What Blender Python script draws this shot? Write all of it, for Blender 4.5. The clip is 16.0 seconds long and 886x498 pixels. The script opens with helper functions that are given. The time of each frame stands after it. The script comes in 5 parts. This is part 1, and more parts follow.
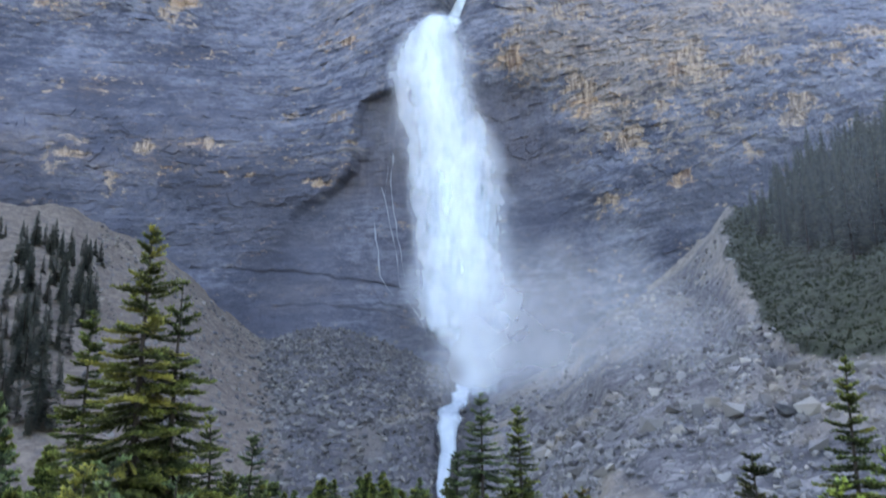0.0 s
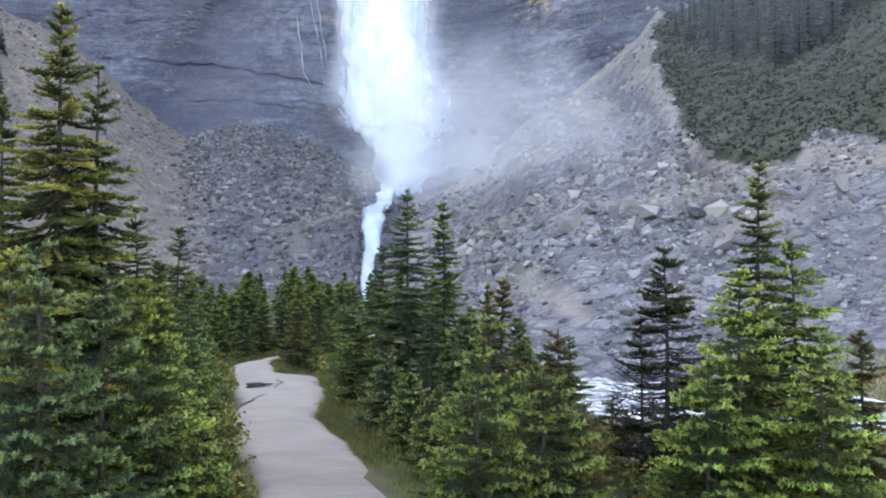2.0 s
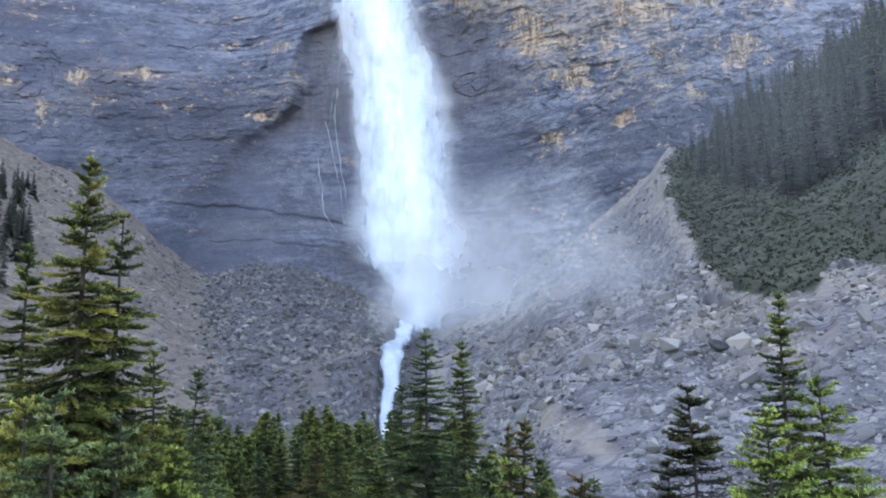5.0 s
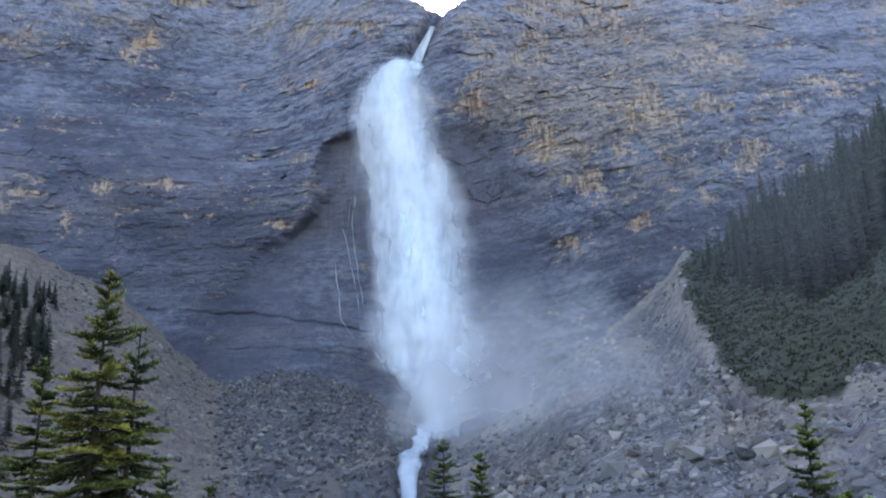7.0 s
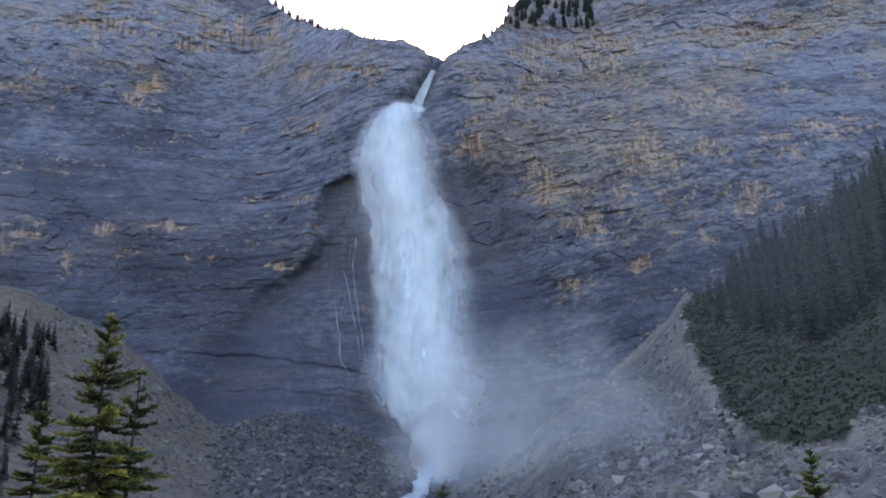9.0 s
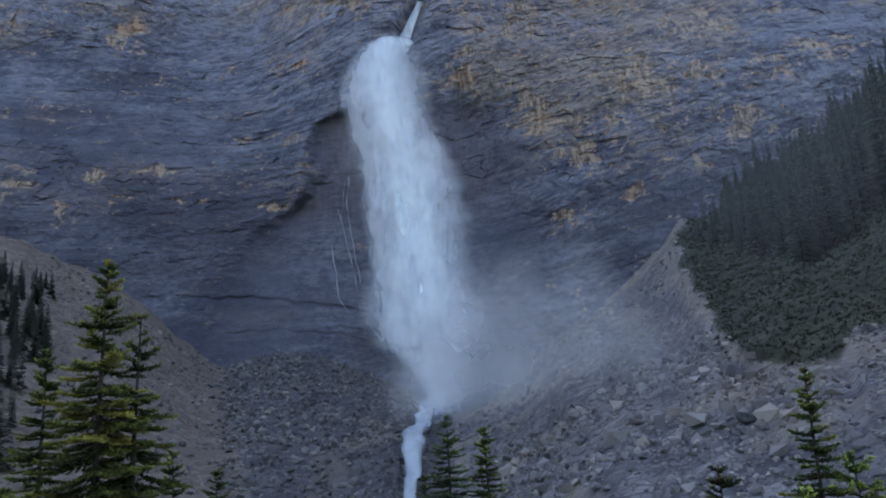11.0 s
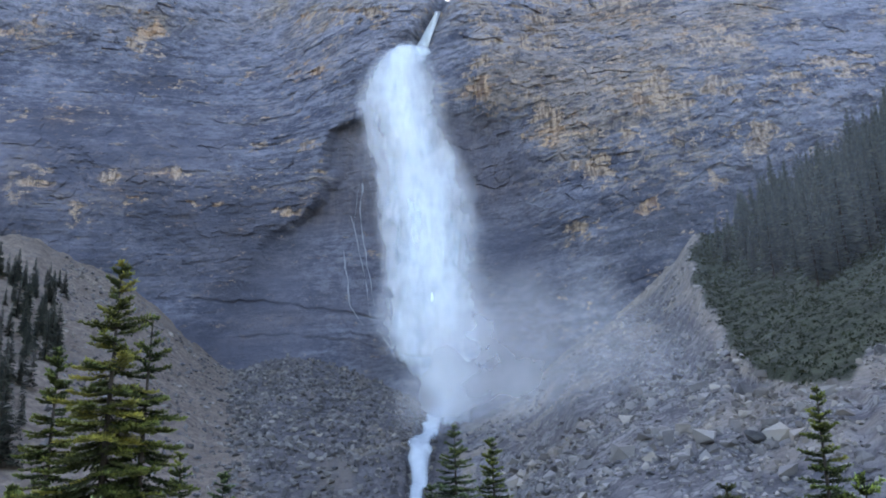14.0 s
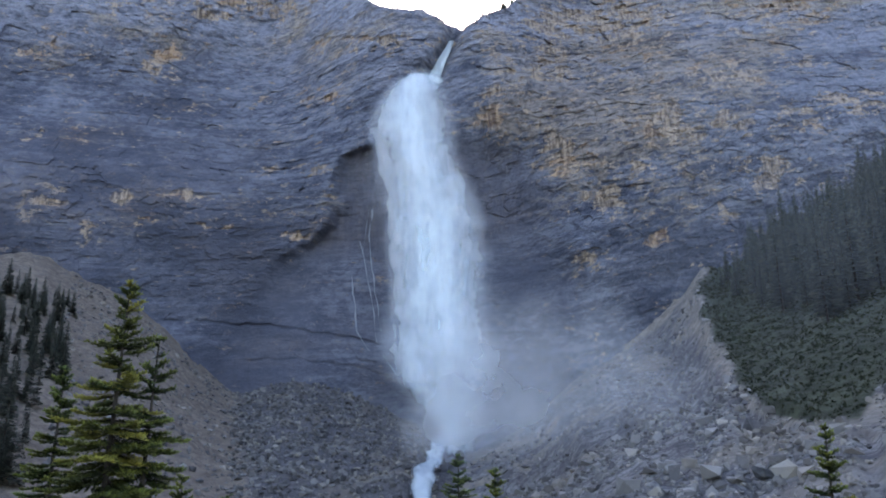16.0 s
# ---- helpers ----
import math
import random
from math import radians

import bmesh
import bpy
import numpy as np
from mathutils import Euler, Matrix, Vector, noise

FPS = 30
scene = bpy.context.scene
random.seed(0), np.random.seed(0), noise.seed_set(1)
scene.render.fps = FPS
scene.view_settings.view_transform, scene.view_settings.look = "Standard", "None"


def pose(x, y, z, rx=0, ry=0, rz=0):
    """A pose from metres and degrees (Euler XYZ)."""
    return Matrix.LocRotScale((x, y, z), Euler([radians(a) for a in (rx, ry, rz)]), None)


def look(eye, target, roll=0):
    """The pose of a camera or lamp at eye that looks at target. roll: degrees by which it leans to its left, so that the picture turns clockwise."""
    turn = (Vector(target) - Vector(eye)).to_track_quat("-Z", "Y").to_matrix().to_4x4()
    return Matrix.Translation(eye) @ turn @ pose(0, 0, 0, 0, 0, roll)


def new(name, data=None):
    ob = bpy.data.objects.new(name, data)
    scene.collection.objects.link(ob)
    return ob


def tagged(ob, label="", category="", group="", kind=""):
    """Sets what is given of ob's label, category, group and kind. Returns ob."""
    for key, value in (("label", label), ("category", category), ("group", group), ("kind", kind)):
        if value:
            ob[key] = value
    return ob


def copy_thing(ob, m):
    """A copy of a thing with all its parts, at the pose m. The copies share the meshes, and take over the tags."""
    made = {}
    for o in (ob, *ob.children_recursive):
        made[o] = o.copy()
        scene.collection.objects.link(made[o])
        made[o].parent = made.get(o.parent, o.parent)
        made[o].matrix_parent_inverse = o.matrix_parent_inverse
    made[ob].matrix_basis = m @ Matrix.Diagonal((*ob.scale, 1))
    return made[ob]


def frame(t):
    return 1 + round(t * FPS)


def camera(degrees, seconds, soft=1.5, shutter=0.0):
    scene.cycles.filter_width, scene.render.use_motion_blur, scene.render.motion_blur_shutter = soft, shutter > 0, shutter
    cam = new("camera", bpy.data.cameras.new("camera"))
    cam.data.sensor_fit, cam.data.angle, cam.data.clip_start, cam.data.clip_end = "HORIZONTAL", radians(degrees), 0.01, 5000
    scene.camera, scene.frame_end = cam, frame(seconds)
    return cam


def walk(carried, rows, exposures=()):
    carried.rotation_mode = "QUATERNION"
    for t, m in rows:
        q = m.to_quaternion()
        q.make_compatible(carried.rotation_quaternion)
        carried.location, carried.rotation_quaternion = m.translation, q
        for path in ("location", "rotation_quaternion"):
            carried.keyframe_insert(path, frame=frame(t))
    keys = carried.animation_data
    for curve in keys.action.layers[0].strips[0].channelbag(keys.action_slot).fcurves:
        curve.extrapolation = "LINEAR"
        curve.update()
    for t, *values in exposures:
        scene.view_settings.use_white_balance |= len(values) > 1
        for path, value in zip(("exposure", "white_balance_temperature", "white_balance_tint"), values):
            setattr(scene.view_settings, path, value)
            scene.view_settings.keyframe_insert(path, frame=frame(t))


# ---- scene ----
PATH = [
    (0.0, pose(0.043, 0.000, 3.198, 105.060, 0.420, 0.020)),
    (0.5, pose(0.033, 0.000, 3.171, 100.899, 0.841, -1.201)),
    (1.0, pose(0.018, 0.000, 3.127, 95.881, 0.402, -4.050)),
    (1.5, pose(-0.005, 0.000, 3.097, 91.665, 0.128, -4.377)),
    (2.0, pose(-0.016, 0.000, 3.098, 91.726, 0.052, -5.093)),
    (2.5, pose(-0.012, 0.000, 3.098, 92.795, 0.090, -6.534)),
    (3.0, pose(-0.005, 0.000, 3.110, 93.907, -0.010, -8.095)),
    (3.5, pose(-0.015, 0.000, 3.128, 96.229, -0.298, -5.997)),
    (3.7, pose(-0.014, 0.000, 3.134, 97.231, -0.520, -5.543)),
    (5.8, pose(0.016, 0.000, 3.205, 102.800, 1.150, -2.875)),
    (6.0, pose(0.018, 0.000, 3.213, 103.572, 1.022, -2.784)),
    (6.5, pose(0.006, 0.000, 3.239, 105.899, 1.257, -2.215)),
    (7.0, pose(0.010, 0.000, 3.258, 107.862, 0.976, -2.523)),
    (7.5, pose(0.000, 0.000, 3.280, 109.935, 0.641, -2.549)),
    (8.0, pose(-0.002, 0.000, 3.291, 110.642, 0.737, -2.386)),
    (8.5, pose(0.004, 0.000, 3.288, 110.685, 0.761, -2.381)),
    (10.8, pose(-0.007, 0.000, 3.268, 108.721, 2.812, -2.369)),
    (11.0, pose(-0.007, 0.000, 3.267, 106.302, 2.993, -2.179)),
    (11.5, pose(-0.005, 0.000, 3.266, 106.156, 2.642, -1.701)),
    (12.0, pose(-0.017, 0.000, 3.263, 106.519, 1.906, -2.023)),
    (12.5, pose(-0.009, 0.000, 3.262, 107.196, 1.374, -2.218)),
    (13.0, pose(0.001, 0.000, 3.264, 106.866, 1.283, -2.055)),
    (13.5, pose(-0.002, 0.000, 3.257, 106.638, 1.390, -1.884)),
    (14.0, pose(-0.015, 0.000, 3.262, 106.937, 1.346, -1.833)),
    (14.5, pose(-0.007, 0.000, 3.259, 107.818, 1.053, -1.431)),
    (15.0, pose(-0.008, 0.000, 3.270, 109.191, 0.653, -1.487)),
    (15.5, pose(-0.005, 0.000, 3.265, 109.217, -0.037, -1.480)),
    (16.0, pose(-0.010, 0.000, 3.263, 108.781, -0.066, -1.693)),
]
EXPOSURES = [(0.0, 3.42, 7500, 19), (0.5, 3.46, 7700, 19), (1.0, 3.42, 7700, 20), (1.5, 3.94, 8200, 21), (2.5, 3.94, 8200, 21), (3.5, 3.86, 8000, 21), (6.0, 3.70, 7600, 19), (6.5, 3.66, 7500, 19),
             (7.0, 3.10, 7200, 19), (7.5, 2.93, 7200, 19), (8.0, 2.74, 7200, 19), (8.7, 2.68, 7200, 19), (10.6, 2.48, 7100, 19), (11.0, 2.37, 7100, 19), (11.5, 3.23, 7400, 19), (12.0, 3.45, 7400, 19),
             (12.5, 3.03, 7200, 19), (13.0, 2.98, 7200, 19), (14.0, 3.16, 7300, 19), (14.5, 3.00, 7200, 19), (16.0, 2.83, 7200, 19)]
cam = camera(54.9, 16.0, soft=1.85, shutter=0.5)
walk(cam, PATH, EXPOSURES)

# ---- sky and sun: morning shade, the sun still behind the mountain ----
SUN_ELEVATION, SUN_TURN = radians(24), radians(14)
world = bpy.data.worlds.new("sky")
scene.world = world
world.use_nodes = True
wn = world.node_tree.nodes
sky = wn.new("ShaderNodeTexSky")
sky.sky_type = "NISHITA"
sky.sun_disc = False
sky.sun_elevation, sky.sun_rotation = SUN_ELEVATION, SUN_TURN
sky.air_density, sky.dust_density, sky.altitude = 1.0, 5.0, 1500
wn["Background"].inputs["Strength"].default_value = 0.12
world.node_tree.links.new(sky.outputs["Color"], wn["Background"].inputs["Color"])
sun_data = bpy.data.lights.new("sun", "SUN")
sun_data.energy, sun_data.angle, sun_data.color = 2.5, radians(0.53), (1.0, 0.93, 0.82)
sun = new("sun", sun_data)
sun_way = Vector((math.sin(SUN_TURN) * math.cos(SUN_ELEVATION), math.cos(SUN_TURN) * math.cos(SUN_ELEVATION), math.sin(SUN_ELEVATION)))
sun.matrix_world = look(sun_way * 900, (0, 0, 0))

EYE = 3.2  # height of the viewpoint over the path


# ---- small tools ----
def smooth(a, b, x):
    t = np.clip((x - a) / (b - a), 0, 1)
    return t * t * (3 - 2 * t)


def lattice(ix, iy, iz, seed):
    n = (ix.astype(np.int64) * 374761393 + iy.astype(np.int64) * 668265263 + iz.astype(np.int64) * 2147483647 + seed * 974634541) & 0xFFFFFFFF
    n = ((n ^ (n >> 13)) * 1274126177) & 0xFFFFFFFF
    n = ((n ^ (n >> 16)) * 2246822519) & 0xFFFFFFFF
    return ((n ^ (n >> 15)) & 0xFFFFFF) / float(0xFFFFFF) * 2 - 1


def noise3(x, y, z, seed=0):
    """Smooth value noise, -1 to 1, for arrays."""
    x, y, z = np.broadcast_arrays(np.asarray(x, float), np.asarray(y, float), np.asarray(z, float))
    fx, fy, fz = np.floor(x), np.floor(y), np.floor(z)
    tx, ty, tz = x - fx, y - fy, z - fz
    tx, ty, tz = (t * t * (3 - 2 * t) for t in (tx, ty, tz))
    total = 0
    for i in (0, 1):
        for j in (0, 1):
            for k in (0, 1):
                w = (tx if i else 1 - tx) * (ty if j else 1 - ty) * (tz if k else 1 - tz)
                total = total + w * lattice(fx + i, fy + j, fz + k, seed)
    return total


def facets(x, y, seed, lean=0.5):
    """Blocky relief: a random height and tilt for each irregular cell, 0 to 1."""
    fx, fy = np.floor(x), np.floor(y)
    best = np.full(np.shape(x), 9.0)
    value = np.zeros(np.shape(x))
    zero = fx * 0
    for i in (-1, 0, 1):
        for j in (-1, 0, 1):
            cx, cy = fx + i, fy + j
            px = cx + 0.5 + 0.45 * lattice(cx, cy, zero, seed)
            py = cy + 0.5 + 0.45 * lattice(cx, cy, zero, seed + 1)
            dd = (x - px) ** 2 + (y - py) ** 2
            near = dd < best
            best = np.where(near, dd, best)
            value = np.where(near, 0.5 + 0.5 * lattice(cx, cy, zero, seed + 2) + 0.5 * (x - px) * lattice(cx, cy, zero, seed + 3) + lean * (y - py) + (0.5 - lean) * (y - py) * lattice(cx, cy, zero, seed + 4), value)
    return value


def fbm(x, y, z, octaves=4, seed=0, gain=0.5):
    total, amp, f = 0, 1.0, 1.0
    for o in range(octaves):
        total = total + amp * noise3(x * f, y * f, z * f, seed + o * 17)
        amp, f = amp * gain, f * 2.03
    return total


def mesh_of(name, verts, faces, attrs=None, shade=False):
    """A mesh from arrays; faces: an (n, 3) or (n, 4) array; attrs: name -> one value a vertex."""
    verts, faces = np.asarray(verts, np.float32), np.asarray(faces, np.int32)
    me = bpy.data.meshes.new(name)
    n, k = faces.shape
    me.vertices.add(len(verts))
    me.vertices.foreach_set("co", verts.ravel())
    me.loops.add(n * k)
    me.loops.foreach_set("vertex_index", faces.ravel())
    me.polygons.add(n)
    me.polygons.foreach_set("loop_start", np.arange(0, n * k, k, dtype=np.int32))
    me.polygons.foreach_set("loop_total", np.full(n, k, np.int32))
    me.polygons.foreach_set("use_smooth", np.full(n, shade))
    for key, value in (attrs or {}).items():
        a = me.attributes.new(key, "FLOAT", "POINT")
        a.data.foreach_set("value", np.asarray(value, np.float32).ravel())
    me.update(calc_edges=True)
    me.validate()
    return me


def grid_faces(rows, cols):
    i = np.arange(rows - 1)[:, None] * cols + np.arange(cols - 1)[None, :]
    i = i.ravel()
    return np.stack([i, i + 1, i + cols + 1, i + cols], 1)


def thing(name, data, material, label="", category="", group="", kind=""):
    ob = new(name, data)
    if data is not None and material is not None:
        data.materials.append(material)
    return tagged(ob, label, category, group, kind)


def part(name, data, material, parent, label=""):
    ob = new(name, data)
    ob.parent = parent
    if material is not None and not data.materials:
        data.materials.append(material)
    return tagged(ob, label)


# ---- materials ----
class Nodes:
    """A short hand for node materials."""

    def __init__(self, name):
        self.m = bpy.data.materials.new(name)
        self.m.use_nodes = True
        self.t = self.m.node_tree
        self.bsdf = self.t.nodes["Principled BSDF"]
        self.out = self.t.nodes["Material Output"]
        self.place = self.t.nodes.new("ShaderNodeTexCoord").outputs["Object"]

    def node(self, kind, **inputs):
        n = self.t.nodes.new(kind)
        for key, v in inputs.items():
            self.put(v, n.inputs[key.replace("_", " ")])
        return n

    def put(self, v, socket):
        if isinstance(v, bpy.types.NodeSocket):
            self.t.links.new(v, socket)
        else:
            socket.default_value = v

    def scaled(self, sx, sy, sz):
        n = self.node("ShaderNodeMapping", Vector=self.place)
        n.inputs["Scale"].default_value = (sx, sy, sz)
        return n.outputs["Vector"]

    def warped(self, scale, amount):
        """The place, shifted about by noise."""
        w = self.node("ShaderNodeTexNoise", Vector=self.place, Scale=scale, Detail=3.0)
        c = self.node("ShaderNodeVectorMath")
        c.operation = "MULTIPLY_ADD"
        self.t.links.new(w.outputs["Color"], c.inputs[0])
        c.inputs[1].default_value = (amount, amount, amount)
        self.t.links.new(self.place, c.inputs[2])
        return c.outputs[0]

    def stretch(self, vector, sx, sy, sz):
        n = self.node("ShaderNodeMapping", Vector=vector)
        n.inputs["Scale"].default_value = (sx, sy, sz)
        return n.outputs["Vector"]

    def noise(self, scale, detail=4, rough=0.55, vector=None):
        return self.node("ShaderNodeTexNoise", Vector=vector or self.place, Scale=scale, Detail=detail, Roughness=rough).outputs["Fac"]

    def cells(self, scale, vector=None, feature="F1", output="Distance"):
        n = self.node("ShaderNodeTexVoronoi", Vector=vector or self.place, Scale=scale)
        n.feature = feature
        return n.outputs[output]

    def ramp(self, fac, a, b, lo=0.0, hi=1.0):
        n = self.node("ShaderNodeMapRange", Value=fac)
        n.inputs["From Min"].default_value, n.inputs["From Max"].default_value = a, b
        n.inputs["To Min"].default_value, n.inputs["To Max"].default_value = lo, hi
        n.interpolation_type = "SMOOTHSTEP"
        return n.outputs["Result"]

    def mix(self, fac, a, b, blend="MIX"):
        n = self.t.nodes.new("ShaderNodeMix")
        n.data_type, n.blend_type = "RGBA", blend
        for v, s in ((fac, n.inputs["Factor"]), (a, n.inputs["A"]), (b, n.inputs["B"])):
            if not isinstance(v, (bpy.types.NodeSocket, float, int)):
                v = (*v, 1.0)
            self.put(v, [q for q in n.inputs if q.name == s.name and q.type == ("VALUE" if s.name == "Factor" else "RGBA")][0])
        return [q for q in n.outputs if q.type == "RGBA"][0]

    def math(self, op, a, b=0.0):
        n = self.t.nodes.new("ShaderNodeMath")
        n.operation = op
        self.put(a, n.inputs[0]), self.put(b, n.inputs[1])
        return n.outputs[0]

    def attr(self, name):
        n = self.t.nodes.new("ShaderNodeAttribute")
        n.attribute_name = name
        return n.outputs["Fac"]

    def random(self):
        return self.t.nodes.new("ShaderNodeObjectInfo").outputs["Random"]

    def island(self):
        return self.t.nodes.new("ShaderNodeNewGeometry").outputs["Random Per Island"]

    def done(self, color, rough=0.8, height=None, distance=0.1, strength=1.0, spec=0.3):
        self.put(color if isinstance(color, bpy.types.NodeSocket) else (*color, 1), self.bsdf.inputs["Base Color"])
        self.put(rough, self.bsdf.inputs["Roughness"])
        self.bsdf.inputs["Specular IOR Level"].default_value = spec
        if height is not None:
            b = self.node("ShaderNodeBump", Height=height, Distance=distance, Strength=strength)
            self.put(b.outputs["Normal"], self.bsdf.inputs["Normal"])
        return self.m


def cliff_material():
    n = Nodes("limestone_cliff")
    spot = n.node("ShaderNodeSeparateXYZ", Vector=n.place)
    bedded = n.node("ShaderNodeCombineXYZ", X=spot.outputs["X"], Y=spot.outputs["Y"], Z=n.attr("bed")).outputs[0]
    body = n.noise(0.045, 10, 0.70, n.stretch(bedded, 0.7, 0.6, 1.1))
    blotch = n.noise(0.24, 8, 0.72, n.stretch(bedded, 0.6, 0.5, 1.15))
    grain = n.noise(0.95, 6, 0.72, n.stretch(bedded, 0.6, 0.6, 1.3))
    laminae = n.noise(0.40, 8, 0.66, n.stretch(bedded, 0.20, 0.3, 1.5))
    strata = n.noise(0.085, 7, 0.68, n.stretch(bedded, 0.10, 0.2, 1.9))
    upright = n.noise(0.30, 6, 0.62, n.scaled(1.2, 1.0, 0.14))
    hue = n.noise(0.020, 7, 0.7, n.stretch(bedded, 0.7, 0.8, 1.4))
    tone = n.math("ADD", n.math("ADD", n.math("MULTIPLY", blotch, 0.40), n.math("MULTIPLY", body, 0.30)), n.math("MULTIPLY", strata, 0.30))
    # shade of the lower and left-hand faces, put into the tone
    tone = n.math("SUBTRACT", tone, n.math("MULTIPLY", n.attr("face_shade"), 0.055))
    # limestone, blue-grey with haze put into the colour, weathered brown in broad patches
    grey = n.mix(n.ramp(tone, 0.42, 0.57), (0.054, 0.063, 0.091), (0.190, 0.204, 0.248))
    earth = n.mix(n.ramp(tone, 0.42, 0.57), (0.082, 0.071, 0.068), (0.290, 0.245, 0.200))
    warmth = n.math("ADD", hue, n.math("ADD", n.math("MULTIPLY", n.math("SUBTRACT", n.attr("buff"), 0.45), 0.30), n.math("MULTIPLY", n.math("SUBTRACT", blotch, 0.5), 1.0)))
    col = n.mix(n.ramp(warmth, 0.52, 0.64, 0.0, 0.75), grey, earth)
    col = n.mix(n.ramp(laminae, 0.55, 0.70, 0.0, 0.22), col, (0.30, 0.31, 0.345))
    col = n.mix(n.ramp(laminae, 0.45, 0.33, 0.0, 0.32), col, (0.046, 0.051, 0.070))
    # pale faces where slabs have come away, streaked by water
    fresh = n.mix(n.ramp(upright, 0.38, 0.58), (0.150, 0.112, 0.086), (0.440, 0.340, 0.245))
    fresh = n.mix(n.ramp(hue, 0.50, 0.62, 0, 0.7), fresh, n.mix(n.ramp(upright, 0.40, 0.60), (0.18, 0.10, 0.060), (0.46, 0.29, 0.165)))
    chip = n.math("ADD", n.noise(0.16, 8, 0.70, n.stretch(bedded, 0.7, 0.8, 1.25)), n.math("ADD", n.math("MULTIPLY", n.attr("buff"), 0.070), n.math("MULTIPLY", n.attr("pale"), 0.22)))
    chip = n.math("MULTIPLY", n.ramp(chip, 0.60, 0.66, 0.0, 0.85), n.ramp(n.math("MINIMUM", laminae, grain), 0.34, 0.47, 0.15, 1.0))
    # paler towards the rim: haze put into the rock colour
    col = n.mix(n.math("MULTIPLY", n.attr("high"), n.ramp(blotch, 0.38, 0.6, 0.25, 0.75)), col, n.mix(n.ramp(hue, 0.48, 0.62), (0.300, 0.320, 0.385), (0.36, 0.310, 0.250)))
    col = n.mix(n.ramp(grain, 0.55, 0.67, 0, 0.45), col, (0.33, 0.33, 0.34))
    col = n.mix(n.ramp(grain, 0.46, 0.34, 0, 0.45), col, (0.040, 0.044, 0.058))
    # dark, damp, smooth rock round the falls; the left face's shade is painted with it
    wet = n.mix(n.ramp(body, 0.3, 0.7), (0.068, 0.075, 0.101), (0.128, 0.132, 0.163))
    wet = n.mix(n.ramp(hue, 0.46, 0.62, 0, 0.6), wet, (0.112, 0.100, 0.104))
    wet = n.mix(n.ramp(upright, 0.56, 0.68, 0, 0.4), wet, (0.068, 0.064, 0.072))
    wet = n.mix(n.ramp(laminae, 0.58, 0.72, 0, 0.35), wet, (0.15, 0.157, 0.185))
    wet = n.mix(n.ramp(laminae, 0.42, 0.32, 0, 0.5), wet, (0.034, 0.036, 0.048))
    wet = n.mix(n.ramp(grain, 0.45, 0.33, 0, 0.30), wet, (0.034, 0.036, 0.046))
    # brown alcove wall, with the shade of the recess put into its colour
    wet = n.mix(n.math("MULTIPLY", n.attr("alcove_shade"), 0.65), wet, n.mix(n.ramp(upright, 0.40, 0.60), (0.050, 0.046, 0.055), (0.100, 0.090, 0.092)))
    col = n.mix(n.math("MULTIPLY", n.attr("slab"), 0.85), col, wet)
    # the same shade, laid over the wet rock as a darker colour
    col = n.mix(n.math("MULTIPLY", n.attr("face_shade"), 0.55), col, (0.040, 0.045, 0.062))
    col = n.mix(n.math("MULTIPLY", chip, n.ramp(n.math("SUBTRACT", n.attr("slab"), n.attr("pale")), 0.1, 0.9, 1.0, 0.2)), col, fresh)
    col = n.mix(n.math("MULTIPLY", n.attr("crack"), 0.65), col, (0.026, 0.027, 0.034))
    h = n.math("ADD", n.math("MULTIPLY", blotch, 1.4), n.math("ADD", n.math("MULTIPLY", laminae, 0.6), n.math("ADD", n.math("MULTIPLY", body, 0.8), n.math("MULTIPLY", grain, 0.8))))
    h = n.math("MULTIPLY", h, n.ramp(n.attr("slab"), 0.3, 1.0, 1.0, 0.5))
    return n.done(col, 0.8, h, 2.0, 0.8, 0.2)


